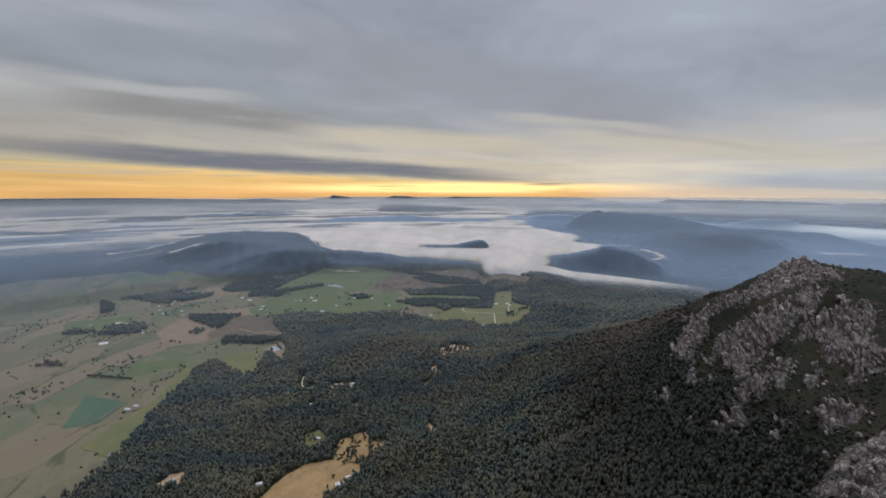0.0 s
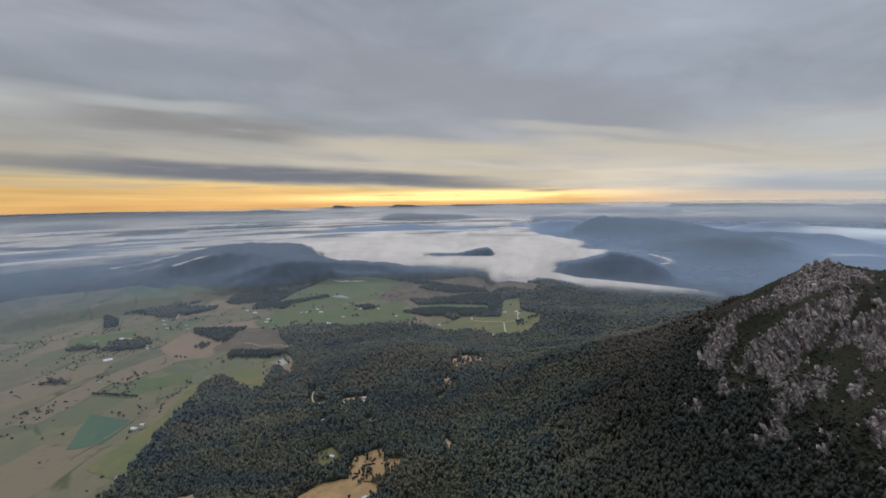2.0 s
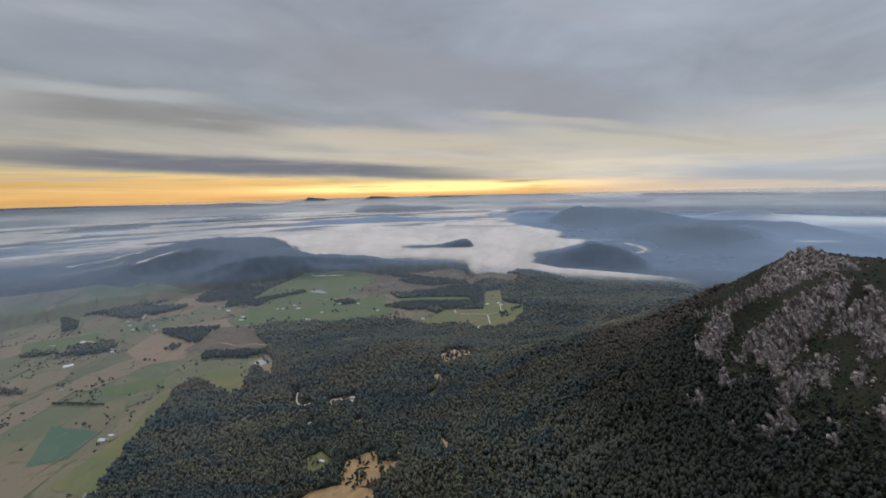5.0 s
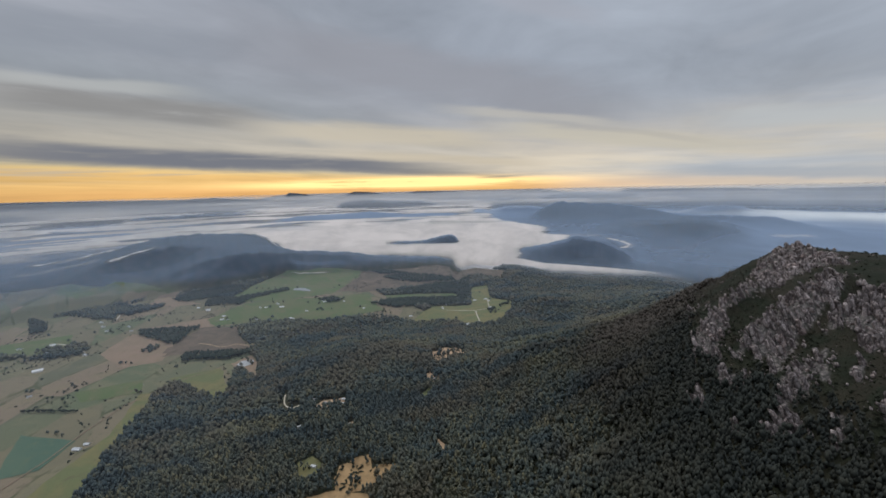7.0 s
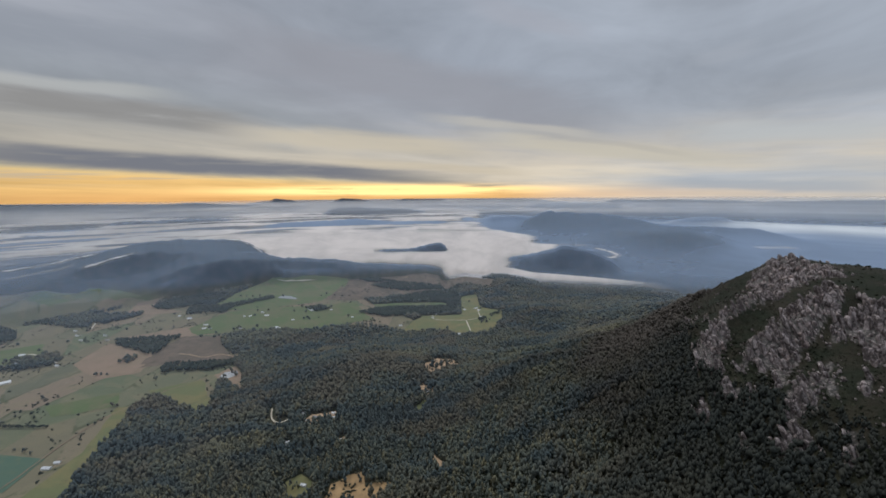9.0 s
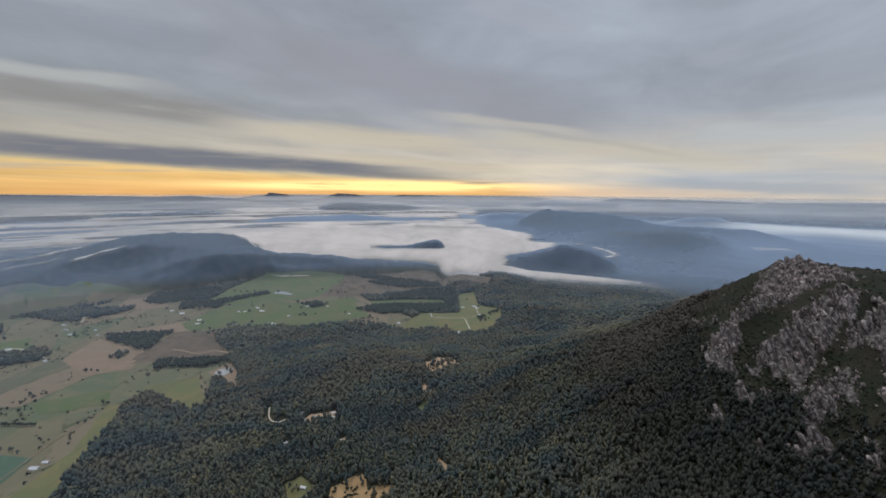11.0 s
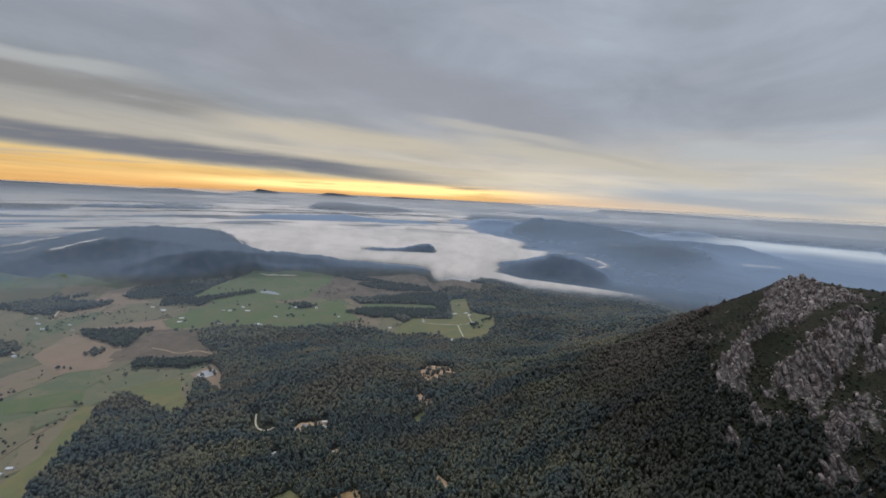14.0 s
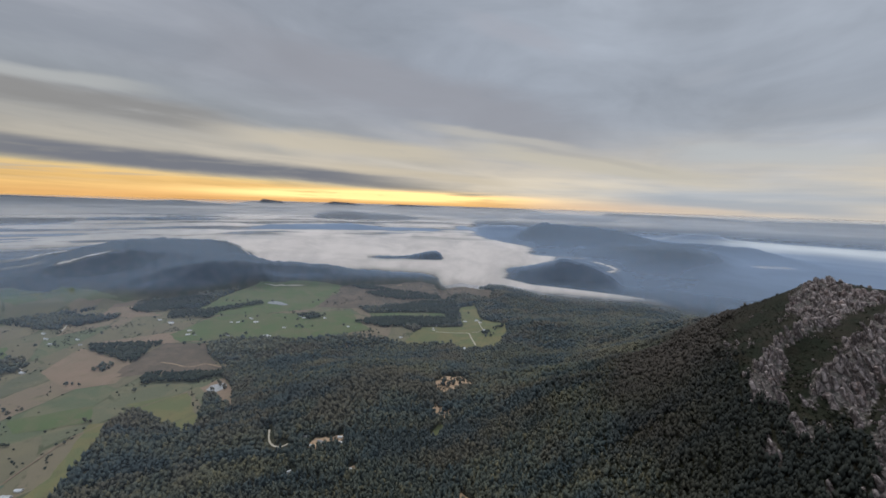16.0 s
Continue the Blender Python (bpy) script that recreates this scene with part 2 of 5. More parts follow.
def foliage(name, dark, mid, tip, dry, high):
    m, t, b = material(name, 0.85, 0.15)
    isle = node(t, "ShaderNodeNewGeometry").outputs["Random Per Island"]
    tree = node(t, "ShaderNodeAttribute", attribute_name="tree").outputs["Fac"]
    isle = calc(t, "ADD", calc(t, "MULTIPLY", tree, 0.72), calc(t, "MULTIPLY", isle, 0.28))
    big = grain(t, 0.0045, 3.0)
    c = ramp(t, isle, [(0.0, dark), (0.3, mid), (0.60, [v * 1.1 for v in mid]), (0.84, [0.72 * v for v in tip]), (1.0, tip)])
    # wet gullies of darker, bluer bush that run down the slopes
    falls = node(t, "ShaderNodeMapping", Vector=place(t), Rotation=(0.0, 0.0, -0.5), Scale=(0.0036, 0.0125, 0.0)).outputs[0]
    wet = span(t, grain(t, 1.0, 4.0, 0.55, where=falls, warp=0.7), 0.47, 0.62)
    c = blend(t, calc(t, "MULTIPLY", span(t, big, 0.47, 0.60), 0.85), c, dry)
    c = blend(t, calc(t, "MULTIPLY", span(t, grain(t, 0.0095, 4.0, 0.6, warp=0.8), 0.5, 0.68), 0.5), c, dark)
    c = blend(t, calc(t, "MULTIPLY", span(t, grain(t, 0.0032, 3.0, 0.6), 0.5, 0.66), 0.4), c, tip)
    c = blend(t, calc(t, "MULTIPLY", wet, 0.75), c, [dark[0] * 0.95, dark[1] * 1.05, dark[2] * 1.2])
    # greyer bush higher up the mountain, the crag's shade put into its dark colour
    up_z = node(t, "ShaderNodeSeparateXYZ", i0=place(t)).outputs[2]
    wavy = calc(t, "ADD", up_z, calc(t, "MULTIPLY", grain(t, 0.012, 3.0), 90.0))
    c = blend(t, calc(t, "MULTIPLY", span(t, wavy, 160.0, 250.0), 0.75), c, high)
    # brown heath on the mountain's far shoulder
    north = node(t, "ShaderNodeSeparateXYZ", i0=place(t)).outputs[1]
    heath = calc(t, "MULTIPLY", span(t, north, 900.0, 1150.0), span(t, wavy, 190.0, 260.0))
    c = blend(t, calc(t, "MULTIPLY", heath, 0.8), c, (0.066, 0.055, 0.046))
    # shade below the crag, painted into the leaf colour towards the south-east
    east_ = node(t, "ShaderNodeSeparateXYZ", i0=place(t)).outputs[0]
    shade_edge = calc(t, "ADD", calc(t, "ADD", north, calc(t, "MULTIPLY", east_, -0.75)), calc(t, "MULTIPLY", grain(t, 0.011, 4.0, 0.6), 260.0))
    c = blend(t, calc(t, "MULTIPLY", calc(t, "SUBTRACT", 1.0, span(t, shade_edge, 630.0, 780.0)), 0.6), c, [dark[0] * 0.55, dark[1] * 0.5, dark[2] * 0.42])
    speck = grain(t, 0.7, 3.0, 0.7)
    c = blend(t, 1.0, c, ramp(t, speck, [(0.25, (0.66, 0.66, 0.66)), (0.7, (1.24, 1.24, 1.24))]), "MULTIPLY")
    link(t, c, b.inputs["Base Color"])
    relief(t, b, grain(t, 0.55, 3.0, 0.7), 0.8, 0.6)
    return m


def soil(name, a, b_, c_, scale=0.01, fine=0.12, bump=0.5):
    m, t, b = material(name, 0.95, 0.1)
    c = blend(t, span(t, grain(t, scale, 4.0, 0.6, warp=0.6), 0.38, 0.62), a, b_)
    c = blend(t, calc(t, "MULTIPLY", span(t, grain(t, fine, 4.0, 0.65), 0.52, 0.72), 0.7), c, c_)
    link(t, c, b.inputs["Base Color"])
    relief(t, b, grain(t, fine * 1.6, 4.0, 0.65), bump, 0.7)
    return m


def joints(t):
    """Dark open joints that stand steep and lean with the beds: 1 in a joint, 0 on the faces between."""
    wob = node(t, "ShaderNodeVectorMath", operation="ADD", i0=place(t), i1=node(t, "ShaderNodeVectorMath", operation="SCALE", i0=node(t, "ShaderNodeTexNoise", Vector=place(t), Scale=0.09, Detail=3.0).outputs["Color"], i3=9.0).outputs[0]).outputs[0]
    lean = node(t, "ShaderNodeMapping", Vector=wob, Rotation=(0.15, 0.5, 0.0), Scale=(0.105, 0.105, 0.036)).outputs[0]
    wide = node(t, "ShaderNodeTexVoronoi", feature="DISTANCE_TO_EDGE", Vector=lean, Scale=1.0).outputs["Distance"]
    thin = node(t, "ShaderNodeTexVoronoi", feature="DISTANCE_TO_EDGE", Vector=lean, Scale=2.3).outputs["Distance"]
    a = calc(t, "SUBTRACT", 1.0, span(t, wide, 0.03, 0.17))
    b = calc(t, "MULTIPLY", calc(t, "SUBTRACT", 1.0, span(t, thin, 0.02, 0.11)), 0.5)
    return calc(t, "MAXIMUM", a, b)


def ground_material():
    """Bush floor, with heath and peat on the mountain's top."""
    m, t, b = material("bush_ground", 0.95, 0.1)
    heath = node(t, "ShaderNodeAttribute", attribute_name="heath").outputs["Fac"]
    floor = blend(t, span(t, grain(t, 0.02, 4.0), 0.4, 0.6), (0.030, 0.034, 0.020), (0.052, 0.048, 0.030))
    peat = blend(t, span(t, grain(t, 0.018, 5.0, 0.6), 0.42, 0.6), (0.028, 0.025, 0.018), (0.017, 0.020, 0.013))
    peat = blend(t, calc(t, "MULTIPLY", span(t, grain(t, 0.15, 4.0, 0.7), 0.55, 0.7), 0.7), peat, (0.030, 0.034, 0.018))
    c = blend(t, heath, floor, peat)
    farm = node(t, "ShaderNodeAttribute", attribute_name="farmland").outputs["Fac"]
    c = blend(t, calc(t, "MULTIPLY", farm, 0.9), c, blend(t, span(t, grain(t, 0.006, 4.0), 0.42, 0.58), (0.14, 0.155, 0.075), (0.19, 0.16, 0.10)))
    stone = node(t, "ShaderNodeAttribute", attribute_name="stone").outputs["Fac"]
    slab = blend(t, span(t, grain(t, 0.16, 5.0, 0.7), 0.4, 0.6), (0.24, 0.21, 0.195), (0.10, 0.09, 0.085))
    slab = blend(t, calc(t, "MULTIPLY", joints(t), 0.85), slab, (0.03, 0.03, 0.028))
    c = blend(t, calc(t, "MULTIPLY", stone, 0.85), c, slab)
    link(t, c, b.inputs["Base Color"])
    relief(t, b, grain(t, 0.12, 5.0, 0.7), 4.0, 0.8)
    return m


def rock_material():
    m, t, b = material("quartzite", 0.85, 0.25)
    own = node(t, "ShaderNodeObjectInfo").outputs["Random"]
    isle = node(t, "ShaderNodeNewGeometry").outputs["Random Per Island"]
    c = ramp(t, calc(t, "FRACT", calc(t, "ADD", own, isle)), [(0.0, (0.23, 0.196, 0.185)), (0.3, (0.33, 0.278, 0.264)), (0.6, (0.40, 0.338, 0.320)), (0.85, (0.48, 0.404, 0.382)), (1.0, (0.37, 0.286, 0.26))])
    c = blend(t, calc(t, "MULTIPLY", span(t, grain(t, 0.07, 4.0, 0.6), 0.50, 0.66), 0.6), c, (0.17, 0.15, 0.145))
    crack = joints(t)
    c = blend(t, calc(t, "MULTIPLY", crack, 0.75), c, (0.045, 0.033, 0.032))
    c = blend(t, calc(t, "MULTIPLY", span(t, grain(t, 0.22, 4.0, 0.7), 0.60, 0.70), 0.5), c, (0.56, 0.49, 0.455))
    link(t, c, b.inputs["Base Color"])
    relief(t, b, calc(t, "SUBTRACT", calc(t, "MULTIPLY", grain(t, 0.25, 4.0, 0.6), 0.7), crack), 3.0, 0.9)
    return m


def paint(name, colour, worn, rough=0.6, metal=0.0):
    m, t, b = material(name, rough, 0.4)
    b.inputs["Metallic"].default_value = metal
    c = blend(t, calc(t, "MULTIPLY", span(t, grain(t, 0.6, 4.0, 0.6), 0.45, 0.7), 0.6), colour, worn)
    link(t, c, b.inputs["Base Color"])
    return m


def vapour(name, near_colour, colour, far_colour, rough_scale, keep, through_light, lying=True):
    """Fog, and distance haze as a tinted veil; its thickness is in the mesh."""
    m = bpy.data.materials.new(name)
    m.use_nodes = True
    t = m.node_tree
    t.nodes.clear()
    thick = node(t, "ShaderNodeAttribute", attribute_name="thickness").outputs["Fac"]
    wisp = grain(t, rough_scale, 5.0, 0.62, warp=0.4)
    fac = calc(t, "MULTIPLY", thick, calc(t, "ADD", keep, calc(t, "MULTIPLY", span(t, wisp, 0.3, 0.65), 1.0 - keep)), clamp=True)
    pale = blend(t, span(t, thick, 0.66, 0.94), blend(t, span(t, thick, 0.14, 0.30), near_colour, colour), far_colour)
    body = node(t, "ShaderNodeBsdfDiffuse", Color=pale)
    tr = node(t, "ShaderNodeBsdfTranslucent", Color=pale)
    if lying:
        level = node(t, "ShaderNodeCombineXYZ", i0=0.0, i1=0.0, i2=1.0).outputs[0]
        link(t, level, body.inputs["Normal"])
        link(t, level, tr.inputs["Normal"])
    mix0 = node(t, "ShaderNodeMixShader", i0=through_light, i1=body.outputs[0], i2=tr.outputs[0])
    clear = node(t, "ShaderNodeBsdfTransparent")
    mix = node(t, "ShaderNodeMixShader", i0=fac, i1=clear.outputs[0], i2=mix0.outputs[0])
    link(t, mix.outputs[0], node(t, "ShaderNodeOutputMaterial").inputs[0])
    return m


GROUND = ground_material()
ROCK = rock_material()
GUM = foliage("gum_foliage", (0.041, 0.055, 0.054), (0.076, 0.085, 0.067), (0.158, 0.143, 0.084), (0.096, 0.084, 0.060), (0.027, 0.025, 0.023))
PINE = foliage("pine_foliage", (0.020, 0.028, 0.020), (0.030, 0.038, 0.026), (0.045, 0.050, 0.032), (0.035, 0.040, 0.030), (0.03, 0.035, 0.025))
SCRUB = foliage("heath_scrub", (0.016, 0.024, 0.014), (0.030, 0.034, 0.020), (0.056, 0.050, 0.032), (0.056, 0.044, 0.032), (0.030, 0.032, 0.020))
BARK = soil("bark", (0.16, 0.13, 0.10), (0.24, 0.21, 0.17), (0.08, 0.06, 0.05), 0.4, 1.5, 0.05)
def patchwork(name):
    """Grazed paddocks of uneven greens and browns, each with its own tint."""
    m, t, b = material(name, 0.95, 0.1)
    skew = node(t, "ShaderNodeMapping", Vector=place(t), Scale=(0.0062, 0.0034, 0.0), Rotation=(0, 0, 0.5)).outputs[0]
    cell = node(t, "ShaderNodeTexVoronoi", Vector=skew, Scale=1.0, Randomness=0.8)
    own = node(t, "ShaderNodeSeparateColor", i0=cell.outputs["Color"]).outputs[0]
    c = ramp(t, own, [(0.0, (0.098, 0.101, 0.066)), (0.25, (0.142, 0.121, 0.080)), (0.5, (0.098, 0.112, 0.066)), (0.75, (0.172, 0.133, 0.094)), (1.0, (0.136, 0.126, 0.080))])
    c = blend(t, calc(t, "MULTIPLY", span(t, grain(t, 0.010, 4.0, 0.6, warp=0.6), 0.45, 0.65), 0.5), c, (0.165, 0.14, 0.085))
    c = blend(t, calc(t, "MULTIPLY", span(t, grain(t, 0.05, 4.0, 0.7), 0.56, 0.7), 0.6), c, (0.075, 0.08, 0.045))
    fence = node(t, "ShaderNodeTexVoronoi", feature="DISTANCE_TO_EDGE", Vector=skew, Scale=1.0, Randomness=0.8).outputs["Distance"]
    c = blend(t, calc(t, "MULTIPLY", calc(t, "SUBTRACT", 1.0, span(t, fence, 0.012, 0.03)), span(t, grain(t, 0.012, 3.0), 0.45, 0.6)), c, (0.075, 0.08, 0.045))
    link(t, c, b.inputs["Base Color"])
    relief(t, b, grain(t, 0.05, 4.0, 0.65), 0.8, 0.6)
    return m


PASTURE = patchwork("pasture")
LUSH = soil("lush_pasture", (0.086, 0.113, 0.050), (0.109, 0.116, 0.060), (0.136, 0.110, 0.070), 0.008, 0.03)
TEAL = soil("young_crop", (0.062, 0.102, 0.072), (0.075, 0.112, 0.076), (0.10, 0.12, 0.07), 0.01, 0.04)
FALLOW = soil("fallow", (0.211, 0.151, 0.107), (0.185, 0.141, 0.097), (0.141, 0.114, 0.072), 0.012, 0.05)
STRAW = soil("straw_grass", (0.31, 0.205, 0.105), (0.25, 0.165, 0.085), (0.15, 0.115, 0.065), 0.03, 0.11)
YELLOW = soil("dry_pasture", (0.150, 0.134, 0.063), (0.113, 0.123, 0.058), (0.104, 0.092, 0.053), 0.01, 0.04)
SLASH = soil("logged_scrub", (0.101, 0.081, 0.060), (0.132, 0.101, 0.075), (0.053, 0.051, 0.035), 0.012, 0.05)
BARE = soil("bare_earth", (0.40, 0.28, 0.18), (0.32, 0.22, 0.14), (0.20, 0.15, 0.09), 0.04, 0.15)
GRAVEL = soil("pale_gravel", (0.46, 0.41, 0.33), (0.40, 0.36, 0.28), (0.30, 0.27, 0.2), 0.05, 0.3)
FOG = vapour("valley_fog", (0.70, 0.655, 0.605), (0.70, 0.655, 0.605), (0.715, 0.655, 0.615), 0.0035, 0.75, 0.25)
# stands in for aerial haze: its tint goes from blue to pale with thickness
MIST = vapour("painted_blue_haze", (0.38, 0.45, 0.55), (0.262, 0.338, 0.462), (0.75, 0.78, 0.785), 0.0012, 0.9, 0.0)
HAZE = vapour("painted_haze_veil", (0.92, 0.94, 0.97), (0.92, 0.94, 0.97), (0.97, 0.97, 0.95), 0.0012, 0.9, 0.5, False)
WALL = paint("pale_weatherboard", (0.72, 0.70, 0.66), (0.5, 0.48, 0.44))
TIN = paint("galvanised_roof", (0.46, 0.47, 0.48), (0.30, 0.28, 0.26), 0.5, 0.2)
DARK_TIN = paint("dark_roof", (0.16, 0.17, 0.18), (0.25, 0.2, 0.17), 0.5, 0.2)
water_m, water_t, water_b = material("still_water", 0.06, 0.5)
# the sky's pale reflection is put into the water's base colour
link(water_t, blend(water_t, grain(water_t, 0.03), (0.30, 0.31, 0.31), (0.36, 0.36, 0.35)), water_b.inputs["Base Color"])
WATER = water_m


# ---- the shape of the land ----
def lattice(ix, iy, seed):
    """A repeatable random number from 0 to 1 for each whole-numbered corner."""
    n = (ix.astype(np.int64) * 374761393 + iy.astype(np.int64) * 668265263 + seed * 974634541) & 0xFFFFFFFF
    n = ((n ^ (n >> 13)) * 1274126177) & 0xFFFFFFFF
    return ((n ^ (n >> 16)) & 0xFFFF) / 65535.0


def value(x, y, seed=0):
    """Smooth noise from 0 to 1 with one bump a unit."""
    fx, fy = np.floor(x), np.floor(y)
    u, v = x - fx, y - fy
    u, v = u * u * (3 - 2 * u), v * v * (3 - 2 * v)
    a, b = lattice(fx, fy, seed), lattice(fx + 1, fy, seed)
    c, d = lattice(fx, fy + 1, seed), lattice(fx + 1, fy + 1, seed)
    return (a * (1 - u) + b * u) * (1 - v) + (c * (1 - u) + d * u) * v


def fbm(x, y, octaves=4, seed=0):
    """Noise of several sizes, about -0.5 to 0.5."""
    total, amp, norm = 0.0, 1.0, 0.0
    for k in range(octaves):
        total = total + amp * (value(x * 2 ** k + 17.3 * k, y * 2 ** k - 9.1 * k, seed + k) - 0.5)
        norm, amp = norm + amp, amp * 0.5
    return total / norm


def step(lo, hi, v):
    t = np.clip((v - lo) / (hi - lo), 0, 1)
    return t * t * (3 - 2 * t)


CENTRE = (-117.0, 112.0, 600.0)  # the middle of the flight
# knolls on a 300 m grid that shape the mountain's foot, from west to east, a row for each 300 m north
KNOLLS = [
    (-1, 1, 16, 101, 65, 61, 12, 0),
    (0, 14, 47, 41, 71, -69, -6, 27),
    (-2, -2, 44, 71, 91, 33, -19, 89),
    (19, 46, 40, 91, -4, -19, -31, -86),
    (2, 62, 57, 6, 11, -81, 0, -42),
    (-6, 15, -3, 33, -30, 30, 45, -17),
    (6, 16, 31, 5, 57, 2, 28, 0),
]
# far ridges: bearings, distances and crest heights along each, and its half width
RIDGES = [
    ((-34, -28, -24.4, -21.4, -17.1, -13.8, -11.7, -6.7, -3.8, 0.8, 5.4, 7.4, 9), (4000, 3900, 3800, 3750, 3660, 3620, 3600, 3550, 3500, 3420, 3330, 3300, 3250), (-60, 5, 69, 116, 126, 98, 83, 58, 32, 16, 10, -12, -95), 430),
    ((-60, -38.4, -35.5, -31.9, -29, -26.9, -20, -17.9, -16.9, -15.8, -14.4), (4800,) * 11, (-60, -45, -10, 60, 120, 152, 134, 112, 66, 4, -95), 620),
    ((7.4, 9, 10.9, 13.2, 14.7, 16.3, 19.3, 21.5, 27.3, 33.9, 38), (2950,) * 11, (-95, -25, 2, -16, 2, 4, -22, -46, -52, -40, -70), 200),
    ((14.6, 16.3, 17.4, 20.8, 23.7, 24.7, 27.9, 30, 31.6), (4000,) * 9, (-95, -60, -9, 38, 110, 117, 66, 0, -95), 300),
    ((-1.7, -1.4, 0.1, 3.2, 4.7, 6.3, 7.5, 8.2, 8.8), (4700,) * 9, (-95, -34, -12, -11, 10, 46, 58, 24, -95), 150),
    ((17.6, 18.6, 19.7, 20.8, 21.8, 23.6, 27.8, 30.5, 33.7, 36.7, 40), (8500,) * 11, (-95, -10, 90, 179, 244, 215, 192, 148, 49, -43, -95), 1300),
    ((21, 25, 29, 32.5, 34.4, 36.4, 38.5, 40.7, 42.4, 44.0, 46), (6400, 6300, 6200, 6100, 6000, 6000, 6000, 6000, 6000, 6000, 6000), (-95, -55, 0, 55, 85, 108, 116, 60, -4, -66, -95), 800),
    ((33, 35.6, 39.6, 44.8, 47.3, 51, 60), (7400, 7400, 7400, 7400, 7200, 6800, 6500), (-60, 50, 78, 66, 0, -60, -40), 420),
    ((8.4, 10.3, 11.4, 12.6, 14.8, 17.8, 19.7, 21, 24), (10500,) * 9, (-95, -40, 10, -30, 50, 62, 28, 0, -95), 900),
    ((35.5, 37.9, 39.5, 41.4, 42.8, 48.1, 56), (10500,) * 7, (-95, 30, 84, 66, -12, -50, -40), 500),
    ((17, 18.2, 20.8, 23.6, 27.8, 31), (20000,) * 6, (-95, -70, 78, 146, 130, 40), 1600),
    ((28.7, 29.1, 29.9, 33.6, 36.6, 42.1, 44.9, 45.6), (30000,) * 8, (-95, -30, 151, 108, 124, 70, 6, -95), 2500),
    ((44.7, 44.9, 45.8, 47.5, 51.3, 53.9, 75), (24000,) * 7, (-95, 39, 164, 136, 178, 196, 190), 2200),
    ((-14.2, -13.9, -13.6, -12.9, -11.5, -11), (45000,) * 6, (-95, 150, 290, 230, 110, -95), 3000),
    ((-6.8, -6.3, -5.4, -3.3, -1.9, -1.4), (45000,) * 6, (-95, 40, 235, 160, 0, -95), 3000),
    ((1.1, 1.5, 3.0, 8.0, 8.8, 9.2), (45000,) * 6, (-95, -40, 140, 40, -70, -95), 3000),
    ((-75, -45, -37.9, -33.2, -25.4, -22, -19.7, -14.6, -11), (30000,) * 9, (240, 265, 261, 212, 123, 178, 77, -63, -95), 3500),
    ((-8, -7.1, -4.1, -0.4, 3.4, 5.3, 6.2), (15000,) * 7, (-95, 110, 185, 126, 88, -1, -95), 1200),
    ((-17, -13.4, -9.3, -3.5, 1, 7.2, 11), (9300,) * 7, (-95, 20, 45, 75, 0, 0, -95), 500),
    ((-31, -30.2, -29.2, -26.1, -25.5, -19.2, -18), (12000,) * 7, (-95, 18, 40, 30, 44, 20, -95), 280),
]


# rocky spurs that stand out of the crag's face: a line on the plan, how far it stands out, and its half width
SPURS = [
    ([(500, 858), (582, 896), (610, 892), (660, 902)], 33, 24),
    ([(528, 796), (553, 791), (617, 777), (705, 785), (750, 800)], 29, 26),
    ([(470, 648), (491, 640), (546, 650), (590, 640)], 9, 20),
    ([(470, 530), (516, 555), (556, 580)], 28, 24),
]


# bare rock on the crag: its outline on the plan, the width of its columns, and what it is
CRAGS = [
    ([(484, 862), (520, 895), (570, 915), (620, 915), (660, 905), (648, 882), (592, 886), (572, 881), (547, 847), (495, 798), (486, 815), (480, 845)], 8.0, "grey-pink rock buttress on the mountain's shoulder"),
    ([(508, 787), (523, 790), (565, 803), (646, 825), (700, 841), (758, 860), (745, 798), (702, 770), (649, 752), (604, 739), (559, 725), (524, 706), (516, 713), (553, 751), (529, 749), (541, 775), (520, 777)], 9.0, "tall cracked grey rock columns across the crag"),
    ([(742, 981), (795, 1060), (896, 1132), (945, 1150), (985, 1125), (949, 1057), (926, 981), (859, 883), (842, 899), (811, 919), (763, 913), (707, 897), (648, 878)], 12.0, "weathered grey summit rocks of the crag"),
    ([(526, 698), (544, 691), (576, 693), (600, 696), (601, 684), (585, 683), (547, 639), (537, 641), (557, 672), (539, 677), (514, 632), (509, 640), (489, 634), (478, 646), (506, 684)], 8.0, "leaning grey rock slabs above a green gully"),
    ([(441, 635), (467, 644), (479, 638), (478, 610), (460, 597), (459, 617), (439, 610), (434, 623)], 7.0, "broken grey rock nose above the forest"),
    ([(423, 698), (430, 690), (421, 652), (409, 660)], 6.0, "small pale rocks half hidden by scrub"),
    ([(408, 764), (443, 774), (418, 733), (398, 733)], 6.0, "low broken rocks at the crag's foot among trees"),
    ([(481, 761), (494, 755), (471, 725), (464, 735)], 6.0, "single grey rock rib in dark scrub"),
    ([(496, 745), (506, 736), (494, 720), (485, 729)], 6.0, "small grey rock knob in dark scrub"),
    ([(468, 781), (497, 784), (465, 742), (455, 755)], 6.0, "broken grey rocks below a buttress"),
]
